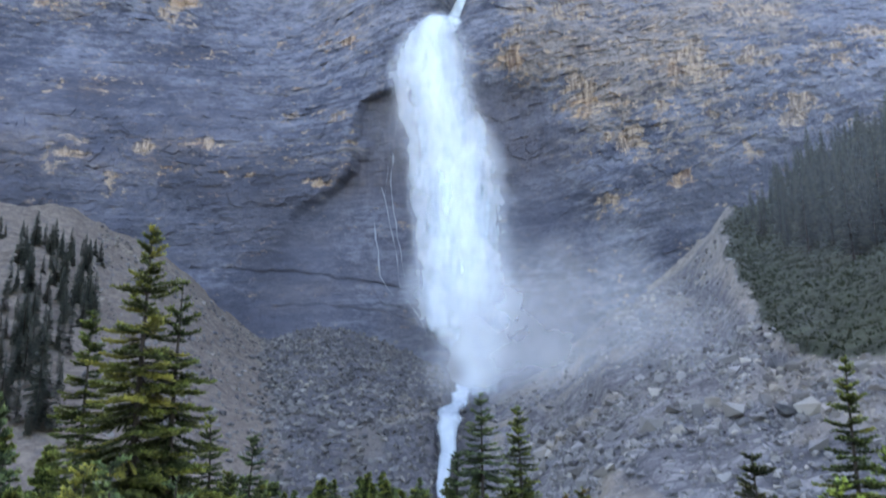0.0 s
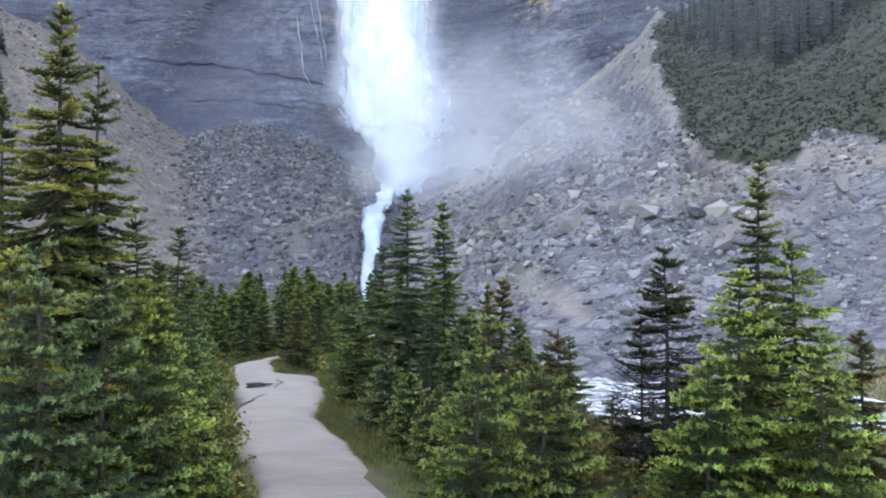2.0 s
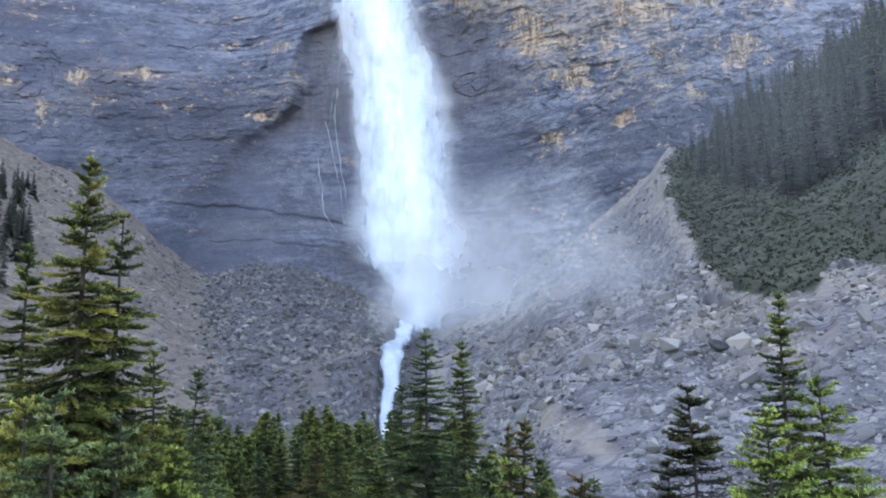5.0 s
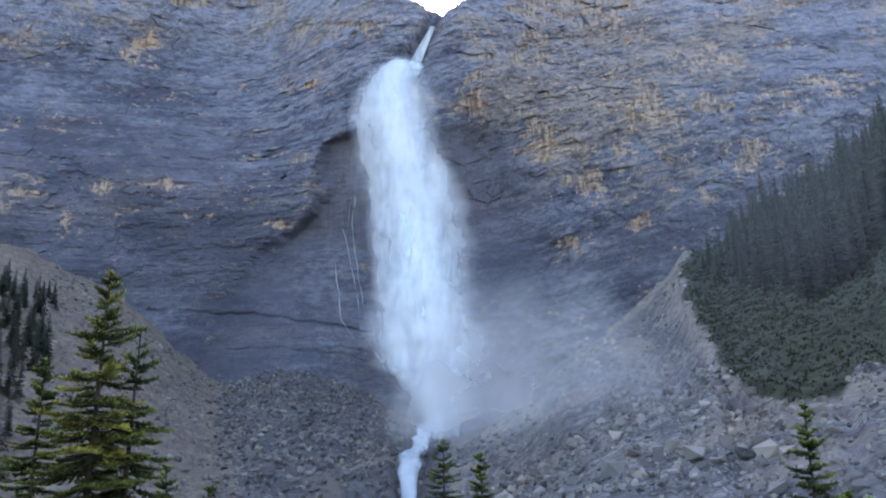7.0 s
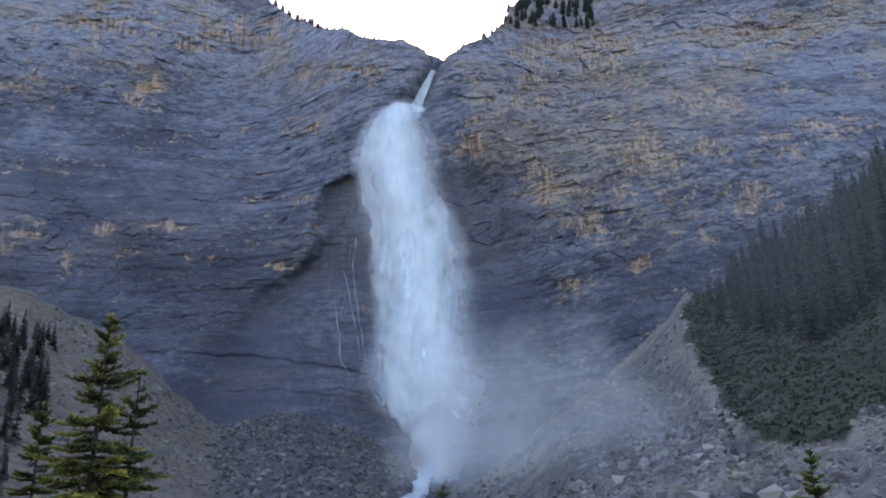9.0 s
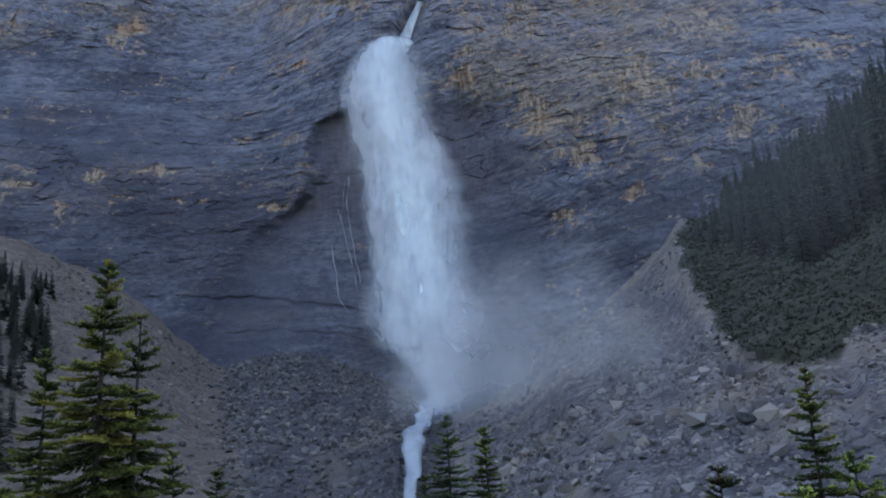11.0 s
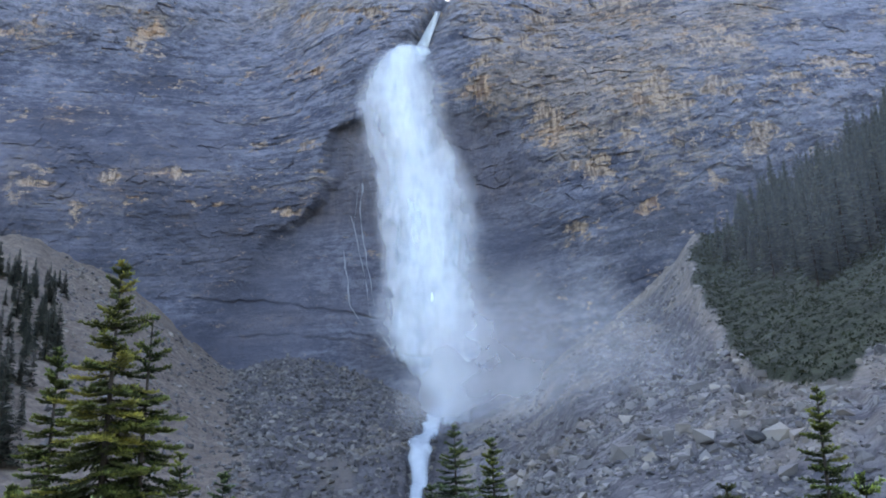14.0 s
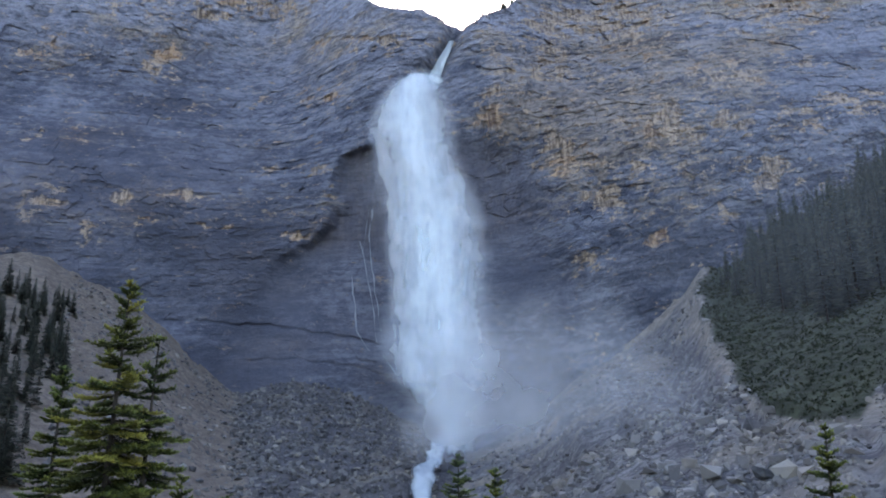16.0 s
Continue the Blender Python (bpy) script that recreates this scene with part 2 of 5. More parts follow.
def ground_material():
    n = Nodes("valley_ground")
    small = n.noise(2.2, 6, 0.65)
    lumps = n.cells(0.55)
    rocks = n.noise(0.30, 8, 0.7)
    broad = n.noise(0.03, 4, 0.6)
    soil = n.mix(small, (0.035, 0.030, 0.018), (0.085, 0.075, 0.045))
    moss = n.mix(n.ramp(n.noise(1.1, 5), 0.4, 0.65), soil, (0.06, 0.075, 0.022))
    rubble = n.mix(n.ramp(rocks, 0.40, 0.62), (0.077, 0.075, 0.080), (0.182, 0.176, 0.175))
    rubble = n.mix(n.ramp(n.noise(0.75, 5, 0.6), 0.58, 0.68, 0, 0.6), rubble, (0.19, 0.188, 0.186))
    rubble = n.mix(n.ramp(broad, 0.52, 0.66, 0.0, 0.4), rubble, (0.20, 0.172, 0.142))
    for scale, far in ((1.1, 0.45), (0.36, 0.35)):
        cell = n.node("ShaderNodeSeparateColor", Color=n.cells(scale, n.warped(0.8, 0.5), output="Color"))
        crevice = n.cells(scale, n.warped(0.8, 0.5), feature="DISTANCE_TO_EDGE")
        rubble = n.mix(n.ramp(cell.outputs["Red"], 0.45, 1.0, 0.0, far), rubble, (0.215, 0.212, 0.212))
        rubble = n.mix(n.ramp(cell.outputs["Green"], 0.55, 1.0, 0.0, far), rubble, (0.050, 0.052, 0.060))
        # crevice shade between the drawn stones, put into the colour
        rubble = n.mix(n.ramp(crevice, 0.10, 0.0, 0.0, 0.6), rubble, (0.030, 0.031, 0.036))
    chute = n.noise(0.5, 6, 0.62, n.stretch(n.warped(0.03, 6.0), 0.16, 0.026, 0.03))
    rubble = n.mix(n.ramp(chute, 0.53, 0.63, 0.0, 0.8), rubble, n.mix(small, (0.15, 0.128, 0.100), (0.28, 0.238, 0.185)))
    rubble = n.mix(n.ramp(chute, 0.45, 0.34, 0.0, 0.5), rubble, (0.060, 0.060, 0.066))
    rubble = n.mix(n.math("MULTIPLY", n.attr("dark"), 0.60), rubble, (0.045, 0.043, 0.048))
    rubble = n.mix(n.ramp(n.noise(0.045, 5, 0.65), 0.54, 0.64, 0.0, 0.5), rubble, n.mix(small, (0.13, 0.112, 0.092), (0.24, 0.205, 0.165)))
    tan = n.mix(n.ramp(rocks, 0.38, 0.66), (0.088, 0.071, 0.057), (0.178, 0.146, 0.117))
    tan = n.mix(n.ramp(broad, 0.5, 0.62, 0, 0.5), tan, (0.118, 0.096, 0.077))
    tan = n.mix(n.ramp(n.noise(0.16, 6, 0.7, n.warped(0.05, 8.0)), 0.56, 0.64, 0.0, 0.6), tan, (0.082, 0.078, 0.076))
    tan = n.mix(n.ramp(small, 0.52, 0.72, 0.0, 0.5), tan, (0.235, 0.20, 0.165))
    tan = n.mix(n.ramp(small, 0.48, 0.30, 0.0, 0.5), tan, (0.060, 0.052, 0.046))
    brush = n.mix(n.ramp(n.noise(0.22, 6, 0.65), 0.36, 0.64), (0.014, 0.020, 0.011), (0.034, 0.042, 0.024))
    rust = n.mix(n.noise(0.5, 5), (0.16, 0.085, 0.035), (0.27, 0.17, 0.08))
    bar = n.mix(small, (0.11, 0.088, 0.045), (0.24, 0.195, 0.115))
    col = n.mix(n.attr("rubble"), moss, rubble)
    col = n.mix(n.attr("tan"), col, tan)
    col = n.mix(n.attr("crest"), col, n.mix(n.ramp(rocks, 0.38, 0.66), (0.135, 0.116, 0.098), (0.275, 0.238, 0.195)))
    col = n.mix(n.attr("brush"), col, brush)
    col = n.mix(n.attr("rust"), col, rust)
    col = n.mix(n.attr("bar"), col, bar)
    h = n.math("ADD", n.math("MULTIPLY", rocks, 1.2), n.math("ADD", n.math("MULTIPLY", lumps, -1.0), n.math("MULTIPLY", small, 0.25)))
    return n.done(col, 0.9, n.math("MULTIPLY", h, n.ramp(n.attr("rubble"), 0, 1, 0.12, 1.0)), 0.45, 0.8, 0.2)


def rock_material(name, dark, light, warm):
    n = Nodes(name)
    a, b = n.noise(1.1, 6, 0.65), n.noise(0.35, 3)
    col = n.mix(n.ramp(a, 0.32, 0.68), dark, light)
    col = n.mix(n.ramp(b, 0.55, 0.75, 0, 0.6), col, warm)
    shade = n.node("ShaderNodeHueSaturation", Color=col)
    n.put(n.ramp(n.random(), 0, 1, 0.60, 1.12), shade.inputs["Value"])
    return n.done(shade.outputs["Color"], 0.85, a, 0.25, 0.8, 0.25)


def rubble_material(name, k):
    n = Nodes(name)
    r = n.island()
    a = n.noise(0.9, 5, 0.65)
    col = n.mix(r, tuple(k * c for c in (0.062, 0.060, 0.062)), tuple(k * c for c in (0.235, 0.225, 0.216)))
    col = n.mix(n.ramp(r, 0.90, 0.97, 0, 0.6), col, tuple(k * c for c in (0.31, 0.28, 0.235)))
    col = n.mix(n.ramp(a, 0.45, 0.75, 0, 0.4), col, tuple(k * c for c in (0.22, 0.21, 0.20)))
    col = n.mix(n.ramp(n.noise(0.045, 5, 0.65), 0.54, 0.64, 0.0, 0.45), col, n.mix(r, tuple(k * c for c in (0.11, 0.092, 0.075)), tuple(k * c for c in (0.30, 0.252, 0.195))))
    return n.done(col, 0.88, a, 0.3, 0.8, 0.2)


def path_material():
    n = Nodes("worn_wet_paving")
    a, b = n.noise(0.45, 4, 0.6), n.noise(9.0, 6, 0.7)
    bands = n.noise(1.8, 5, 0.65, n.stretch(n.warped(0.6, 0.5), 0.22, 1.0, 1.0))
    col = n.mix(n.ramp(a, 0.35, 0.65), (0.200, 0.180, 0.142), (0.262, 0.238, 0.192))
    col = n.mix(n.ramp(bands, 0.47, 0.62, 0, 0.8), col, (0.140, 0.124, 0.104))
    col = n.mix(n.ramp(b, 0.3, 0.7, 0, 0.35), col, (0.14, 0.132, 0.122))
    col = n.mix(n.math("MULTIPLY", n.attr("damp"), n.ramp(bands, 0.38, 0.56, 0.25, 0.8)), col, (0.098, 0.088, 0.076))
    col = n.mix(n.attr("edge"), col, (0.10, 0.085, 0.055))
    rough = n.ramp(bands, 0.35, 0.65, 0.85, 0.5)
    return n.done(col, rough, b, 0.006, 0.7, 0.4)


def needle_material(name, old_shaded, young, yellow=None, share=0.8, through_light=0.22):
    """Foliage: dark inside, as inner shade is put into the colour, fresh at the tips, each limb of a tone of its own.
    yellow: the colour of drying limbs.
    """
    n = Nodes(name)
    tone = n.attr("tone")
    tip = n.attr("tip")
    col = n.mix(n.ramp(tip, 0.25, 1.0), old_shaded, young)
    col = n.mix(n.ramp(n.noise(1.3, 3), 0.42, 0.68, 0, 0.45), col, n.mix(tip, tuple(c * 0.5 for c in old_shaded), tuple(0.6 * c for c in young)))
    warm = n.math("MULTIPLY", n.ramp(n.noise(0.8, 2, 0.5), 0.45, 0.65), n.ramp(tip, 0.0, 0.6))
    col = n.mix(n.math("MULTIPLY", warm, 0.35), col, (young[0] * 1.25, young[1] * 0.95, young[2] * 0.6))
    if yellow:
        col = n.mix(n.ramp(n.math("ADD", tone, n.math("MULTIPLY", n.math("SUBTRACT", n.noise(2.4, 3), 0.5), 0.7)), share, share + 0.3, 0, 0.75), col, n.mix(tip, tuple(0.4 * c for c in yellow), yellow))
    hs = n.node("ShaderNodeHueSaturation", Color=col)
    n.put(n.math("MULTIPLY", n.ramp(n.island(), 0, 1, 0.75, 1.25), n.ramp(tone, 0, 1, 0.72, 1.28)), hs.inputs["Value"])
    n.done(hs.outputs["Color"], 0.6, spec=0.15)
    tr = n.node("ShaderNodeBsdfTranslucent", Color=hs.outputs["Color"])
    mx = n.node("ShaderNodeMixShader", Fac=through_light)
    n.t.links.new(n.bsdf.outputs[0], mx.inputs[1])
    n.t.links.new(tr.outputs[0], mx.inputs[2])
    n.t.links.new(mx.outputs[0], n.out.inputs["Surface"])
    return n.m


def leaf_material():
    n = Nodes("shrub_leaves")
    isl = n.island()
    col = n.mix(n.ramp(isl, 0.0, 0.7), (0.030, 0.042, 0.012), (0.13, 0.15, 0.035))
    turned = n.ramp(n.math("ADD", isl, n.math("MULTIPLY", n.math("SUBTRACT", n.noise(1.1, 2), 0.5), 1.2)), 0.78, 0.88)
    col = n.mix(turned, col, n.mix(n.noise(6.0), (0.36, 0.15, 0.03), (0.46, 0.33, 0.05)))
    return n.done(col, 0.55, spec=0.2)


def bark_material(name, a, b):
    n = Nodes(name)
    g = n.noise(14, 6, 0.7, n.scaled(1, 1, 0.25))
    return n.done(n.mix(g, a, b), 0.9, g, 0.02, 0.9, 0.15)


def spray_material(name, core, streak, thick, scale_x, scale_z, soft_lo, soft_hi, puff=0.07, fine=6, torn=0.62, tear=0.9):
    """White broken water: solid where the sheet is thick, torn to threads and droplets where it thins out."""
    n = Nodes(name)
    flow = n.node("ShaderNodeCombineXYZ", X=n.attr("across"), Y=n.attr("layer"), Z=n.attr("along")).outputs[0]
    threads = n.noise(1.0, fine, torn, n.stretch(flow, scale_x, 1.0, scale_z))
    puffs = n.noise(puff, fine - 1, torn - 0.02, flow)
    swell = n.noise(puff * 1.6, 4, 0.55, n.stretch(flow, 1.0, 1.0, 0.6))
    col = n.mix(n.ramp(n.math("ADD", n.math("MULTIPLY", threads, 0.55), n.math("MULTIPLY", swell, 0.45)), 0.36, 0.60), streak, core)
    d = n.attr("body")
    d = n.math("ADD", d, n.math("MULTIPLY", n.math("SUBTRACT", threads, 0.5), tear))
    d = n.math("ADD", d, n.math("MULTIPLY", n.math("SUBTRACT", puffs, 0.5), tear))
    a = n.math("MULTIPLY", n.ramp(d, soft_lo, soft_hi), thick)
    n.done(col, 0.9, spec=0.1)
    clear = n.node("ShaderNodeBsdfTransparent")
    tl = n.node("ShaderNodeBsdfTranslucent", Color=col)
    body = n.node("ShaderNodeMixShader", Fac=0.35)
    n.t.links.new(n.bsdf.outputs[0], body.inputs[1])
    n.t.links.new(tl.outputs[0], body.inputs[2])
    mx = n.node("ShaderNodeMixShader", Fac=a)
    n.t.links.new(clear.outputs[0], mx.inputs[1])
    n.t.links.new(body.outputs[0], mx.inputs[2])
    n.t.links.new(mx.outputs[0], n.out.inputs["Surface"])
    return n.m


def river_material():
    n = Nodes("rapid_water")
    w = n.noise(1.6, 6, 0.65, n.scaled(0.6, 1.6, 1.0))
    col = n.mix(n.ramp(w, 0.50, 0.70), (0.15, 0.19, 0.19), (0.80, 0.83, 0.84))
    return n.done(col, n.ramp(w, 0.4, 0.6, 0.08, 0.6), w, 0.15, 0.8, 0.5)


CLIFF = cliff_material()
GROUND = ground_material()
BOULDER = rock_material("grey_boulder", (0.066, 0.066, 0.072), (0.172, 0.170, 0.172), (0.19, 0.165, 0.132))
DARK_ROCK = rock_material("dark_boulder", (0.05, 0.052, 0.056), (0.14, 0.14, 0.142), (0.15, 0.135, 0.11))
RUBBLE = rubble_material("talus_rock", 1.0)
DARK_RUBBLE = rubble_material("mound_rock", 0.70)
SCREE_RUBBLE = rubble_material("scree_rock", 0.85)
PAVING = path_material()
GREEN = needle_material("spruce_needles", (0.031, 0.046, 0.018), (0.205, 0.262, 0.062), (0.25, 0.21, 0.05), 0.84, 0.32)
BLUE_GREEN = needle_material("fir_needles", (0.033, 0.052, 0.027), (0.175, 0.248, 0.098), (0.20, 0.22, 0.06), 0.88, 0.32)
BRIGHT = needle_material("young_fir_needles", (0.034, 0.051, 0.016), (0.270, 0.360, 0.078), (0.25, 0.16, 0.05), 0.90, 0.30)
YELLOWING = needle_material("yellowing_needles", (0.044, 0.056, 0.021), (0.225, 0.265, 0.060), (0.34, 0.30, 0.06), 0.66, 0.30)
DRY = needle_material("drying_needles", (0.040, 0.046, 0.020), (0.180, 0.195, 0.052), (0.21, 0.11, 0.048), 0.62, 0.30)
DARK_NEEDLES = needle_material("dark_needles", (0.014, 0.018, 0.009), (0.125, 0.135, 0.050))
# far needles paler and bluer than their own green: haze put into the colour
HAZED_FAR_NEEDLES = needle_material("hazed_conifer_needles", (0.108, 0.130, 0.116), (0.180, 0.206, 0.166), through_light=0.55)
BARK = bark_material("bark", (0.018, 0.015, 0.012), (0.055, 0.046, 0.038))
DEAD_WOOD = bark_material("bare_wood", (0.018, 0.016, 0.015), (0.055, 0.048, 0.042))
FALL_WATER = spray_material("falling_water", (0.62, 0.70, 0.73), (0.38, 0.46, 0.51), 0.96, 0.10, 0.020, 0.08, 1.15)
CORE_WATER = spray_material("dense_falling_water", (0.82, 0.895, 0.91), (0.62, 0.71, 0.75), 0.95, 0.10, 0.022, 0.15, 0.95)
VEIL_WATER = spray_material("thin_falling_water", (0.78, 0.82, 0.85), (0.66, 0.71, 0.75), 0.45, 0.10, 0.025, 0.10, 1.25)
MIST = spray_material("drifting_spray", (0.74, 0.76, 0.79), (0.70, 0.72, 0.75), 0.36, 0.024, 0.024, 0.0, 1.45, 0.034, 4, 0.55, 0.9)
# faint air haze on an added sheet, made like the spray
HAZE = spray_material("thin_haze", (0.68, 0.72, 0.78), (0.64, 0.68, 0.75), 0.055, 0.012, 0.012, 0.0, 1.0, 0.015, 3, 0.50, 0.25)
TRICKLE = spray_material("trickling_water", (0.46, 0.49, 0.53), (0.32, 0.35, 0.39), 0.65, 0.6, 0.08, 0.15, 0.6)
RIVER = river_material()


# ---- the lie of the land, by bearing (x over y) and distance ----
TOP_U = [-0.90, -0.62, -0.488, -0.450, -0.412, -0.352, -0.297, -0.259, -0.217, -0.205, -0.182, -0.150, -0.118, -0.077, -0.034, 0.000, 0.022, 0.034, 0.066,
         0.1185, 0.188, 0.245, 0.282, 0.320, 0.352, 0.386, 0.47, 0.58, 0.645, 0.75, 0.95]
TOP_V = [0.42, 0.35, 0.330, 0.325, 0.301, 0.270, 0.225, 0.192, 0.163, 0.158, 0.162, 0.167, 0.163, 0.150, 0.136, 0.123, 0.103, 0.086, 0.087,
         0.115, 0.179, 0.216, 0.247, 0.279, 0.308, 0.318, 0.362, 0.425, 0.490, 0.55, 0.62]


def top_of(u):
    return np.interp(u, TOP_U, TOP_V)


def top_distance(u):
    return np.interp(u, [-0.9, -0.5, -0.3, -0.2, 0.05, 0.3, 0.36, 0.66, 0.95], [330, 390, 420, 432, 432, 415, 400, 335, 300])


def foot_distance(u):
    return np.interp(u, [-0.9, -0.3, -0.06, 0.05, 0.19, 0.27, 0.45, 0.64, 0.95], [120, 140, 150, 112, 41, 37, 32.5, 29, 27])


def stream_bearing(d):
    return np.interp(d, [120, 140, 165, 200, 235, 300, 380, 428], [0.003, 0.002, 0.001, 0.005, 0.0125, 0.019, 0.029, 0.036])


def bank(x, y):
    """Distance across the river from its middle line, in metres."""
    return ((x - 8.6) * 0.70 + (y - 27.0) * 0.714)


def slope_edge(v):
    """Bearing of the edge between the bare talus and the green slope, by rise."""
    return np.interp(v, [0.10, 0.120, 0.132, 0.142, 0.165, 0.195, 0.230, 0.265, 0.29, 0.327, 0.36], [0.60, 0.49, 0.452, 0.405, 0.389, 0.374, 0.357, 0.343, 0.345, 0.366, 0.372])


def slope_foot(u):
    return np.interp(u, [0.35, 0.45, 0.52, 0.55, 0.60, 0.64, 0.80], [0.12, 0.130, 0.126, 0.168, 0.165, 0.155, 0.16])


def land(x, y, rough=True):
    a, r = np.arctan2(x, y), np.hypot(x, y)
    ac = np.clip(a, -0.75, 0.80)
    u, d = np.tan(ac), r * np.cos(ac)
    side = 1 - smooth(0.85, 1.35, np.abs(a))
    yb, yt = foot_distance(u), top_distance(u)
    zt = EYE + top_of(u) * yt
    s = (d - yb) / (yt - yb)
    rise = np.where(s < 1, np.clip(s, 0, 1) ** 1.12, 1 - 0.35 * np.clip(s - 1, 0, 0.3))
    z = rise * zt * side
    # knoll under the viewpoint, low river bed
    z = z + 1.6 * (1 - smooth(1.5, 9.5, r))
    b = bank(x, y)
    bed = (1 - smooth(4.5, 8.0, np.abs(b))) * smooth(2.0, 6.0, x) * (1 - smooth(60, 90, r))
    z = z - 1.25 * bed - 0.5 * smooth(-9, -5, b) * smooth(2.5, 6.0, x) * (1 - smooth(40, 70, r)) * (1 - np.clip(s, 0, 1))
    # gully of the stream below the falls
    gl = np.exp(-((u - stream_bearing(d)) / 0.011) ** 2) * smooth(100, 150, d) * smooth(470, 425, d)
    z = z - 5.0 * gl * side
    # hollow of bare talus under the right-hand crest, with a sharp edge against the green slope
    v = (z - EYE) / np.maximum(d, 1)
    edge = slope_edge(v)
    on = smooth(0.10, 0.14, v) * smooth(1.05, 0.97, s) * side * smooth(0.2, 0.3, u)
    z = z + 0.012 * d * np.exp(-((u - edge) / 0.012) ** 2) * on
    z = z - 0.020 * d * np.exp(-((u - edge + 0.07) / 0.04) ** 2) * on * smooth(0.98, 0.8, s)
    if rough:
        k = smooth(0.0, 0.08, s) * side
        g = 0.25 + 0.75 * smooth(60, 260, d)
        z = z + k * g * (2.4 * fbm(x / 34, y / 34, 0, 3, 3) + 1.5 * facets(x / 13, y / 13, 15) + 0.9 * facets(x / 5, y / 5, 17))
        talus = smooth(0.04, 0.10, u) * smooth(0.0, 0.06, s) * smooth(0.95, 0.6, s) * side
        talus = talus * smooth(0.02, -0.03, u - slope_edge(v))
        crag = smooth(-0.1, 0.5, fbm(x / 26, y / 40, 4, 3, 23))
        z = z + talus * crag * np.clip(d / 150, 0.25, 1.2) * (1.3 * facets(x / 9, y / 12, 27) + 0.6 * facets(x / 4, y / 6, 28))
        z = z + talus * np.clip(d / 120, 0.2, 1.3) * 0.9 * fbm(u * 36, d / 70, 0, 2, 35)
        z = z + 0.06 * fbm(x / 2.5, y / 2.5, 0, 3, 9) * (1 - k)
    return z


def zones(x, y, z):
    a, r = np.arctan2(x, y), np.hypot(x, y)
    ac = np.clip(a, -0.75, 0.80)
    u, d = np.tan(ac), r * np.cos(ac)
    s = (d - foot_distance(u)) / (top_distance(u) - foot_distance(u))
    wob = fbm(x / 22, y / 22, 0, 4, 31)
    rub = smooth(-0.01, 0.02, s + 0.01 * wob)
    rub = np.maximum(rub, smooth(4.8, 6.2, bank(x, y)) * smooth(2.0, 5.0, x) * (1 - smooth(60, 90, r)))
    v = (z - EYE) / np.maximum(d, 1)
    edge_tan = np.interp(v, [-0.02, 0.03, 0.075, 0.12, 0.160, 0.2, 0.3], [-0.180, -0.186, -0.197, -0.200, -0.210, -0.20, -0.20])
    tan = smooth(0.006, -0.006, u - edge_tan + 0.009 * wob) * rub
    crest = smooth(0.86, 0.97, s + 0.05 * wob) * smooth(0.08, 0.16, u) * smooth(0.38, 0.35, u)
    edge = slope_edge(v)
    crest = np.maximum(crest, 0.8 * np.exp(-((u - edge + 0.010 + 0.006 * wob) / 0.012) ** 2) * smooth(0.11, 0.15, v) * smooth(0.2, 0.3, u))
    ramp = np.exp(-((v - np.interp(u, [0.05, 0.099, 0.15, 0.2], [0.088, 0.096, 0.118, 0.135])) / 0.006) ** 2) * smooth(0.05, 0.07, u) * smooth(0.17, 0.14, u)
    crest = np.maximum(crest, 0.8 * ramp)
    brush = smooth(-0.006, 0.008, u - edge + 0.008 * wob) * smooth(-0.006, 0.008, v - slope_foot(u) + 0.008 * wob)
    rust = brush * np.exp(-(((u - 0.60) / 0.045) ** 2 + ((v - 0.20) / 0.022) ** 2)) * 1.3 * smooth(-0.5, 0.1, wob)
    dark = smooth(0.06, 0.02, u) * (1 - tan) * rub
    b = bank(x, y)
    bar = smooth(4.0, 5.5, b) * smooth(12, 8, b + 3 * wob) * smooth(0.42, 0.55, u) * smooth(2.0, 5.0, x) * (1 - smooth(60, 90, r))
    return dict(rubble=rub, tan=tan, brush=brush, rust=np.clip(rust, 0, 1), bar=bar, dark=dark, crest=np.clip(crest, 0, 1))


def build_ground():
    turn = np.concatenate([np.linspace(-math.pi, -0.78, 40)[:-1], np.arctan(np.linspace(math.tan(-0.62), math.tan(0.68), 540)), np.linspace(0.80, math.pi, 40)])
    turn = np.unique(np.concatenate([turn, [-0.74, -0.70, -0.66, 0.70, 0.74]]))
    dist = [0.4]
    while dist[-1] < 4500:
        k = 1.05 if dist[-1] < 8 else 1.025 if dist[-1] < 50 else 1.0083 if dist[-1] < 470 else 1.2
        dist.append(dist[-1] * k)
    dist = np.array(dist)
    A, D = np.meshgrid(turn, dist)
    x, y = D * np.sin(A), D * np.cos(A)
    z = land(x, y)
    z = np.where(D > 470, z * smooth(900, 470, D) - 2 * smooth(470, 900, D), z)
    zone = zones(x, y, z)
    v = np.stack([x.ravel(), y.ravel(), z.ravel()], 1)
    f = grid_faces(len(dist), len(turn))
    me = mesh_of("ground", v, f[:, ::-1], {k: a.ravel() for k, a in zone.items()}, True)
    thing("ground", me, GROUND, "valley floor and talus slopes of grey broken limestone", "ground", kind="structure")


build_ground()


def distance_for(u, v):
    """The distance at which the land rises to v on a bearing."""
    d = np.linspace(20, 430, 1600)
    z = land(u * d, d, False)
    hit = np.where((z - EYE) / d >= v)[0]
    return float(d[hit[0]]) if len(hit) else 400.0


# ---- the cliff ----
SKY_U = [-0.95, -0.62, -0.40, -0.26, -0.185, -0.156, -0.124, -0.054, 0.001, 0.032, 0.048, 0.054, 0.063, 0.079, 0.1105, 0.139, 0.148, 0.161, 0.22, 0.32, 0.5, 1.0]
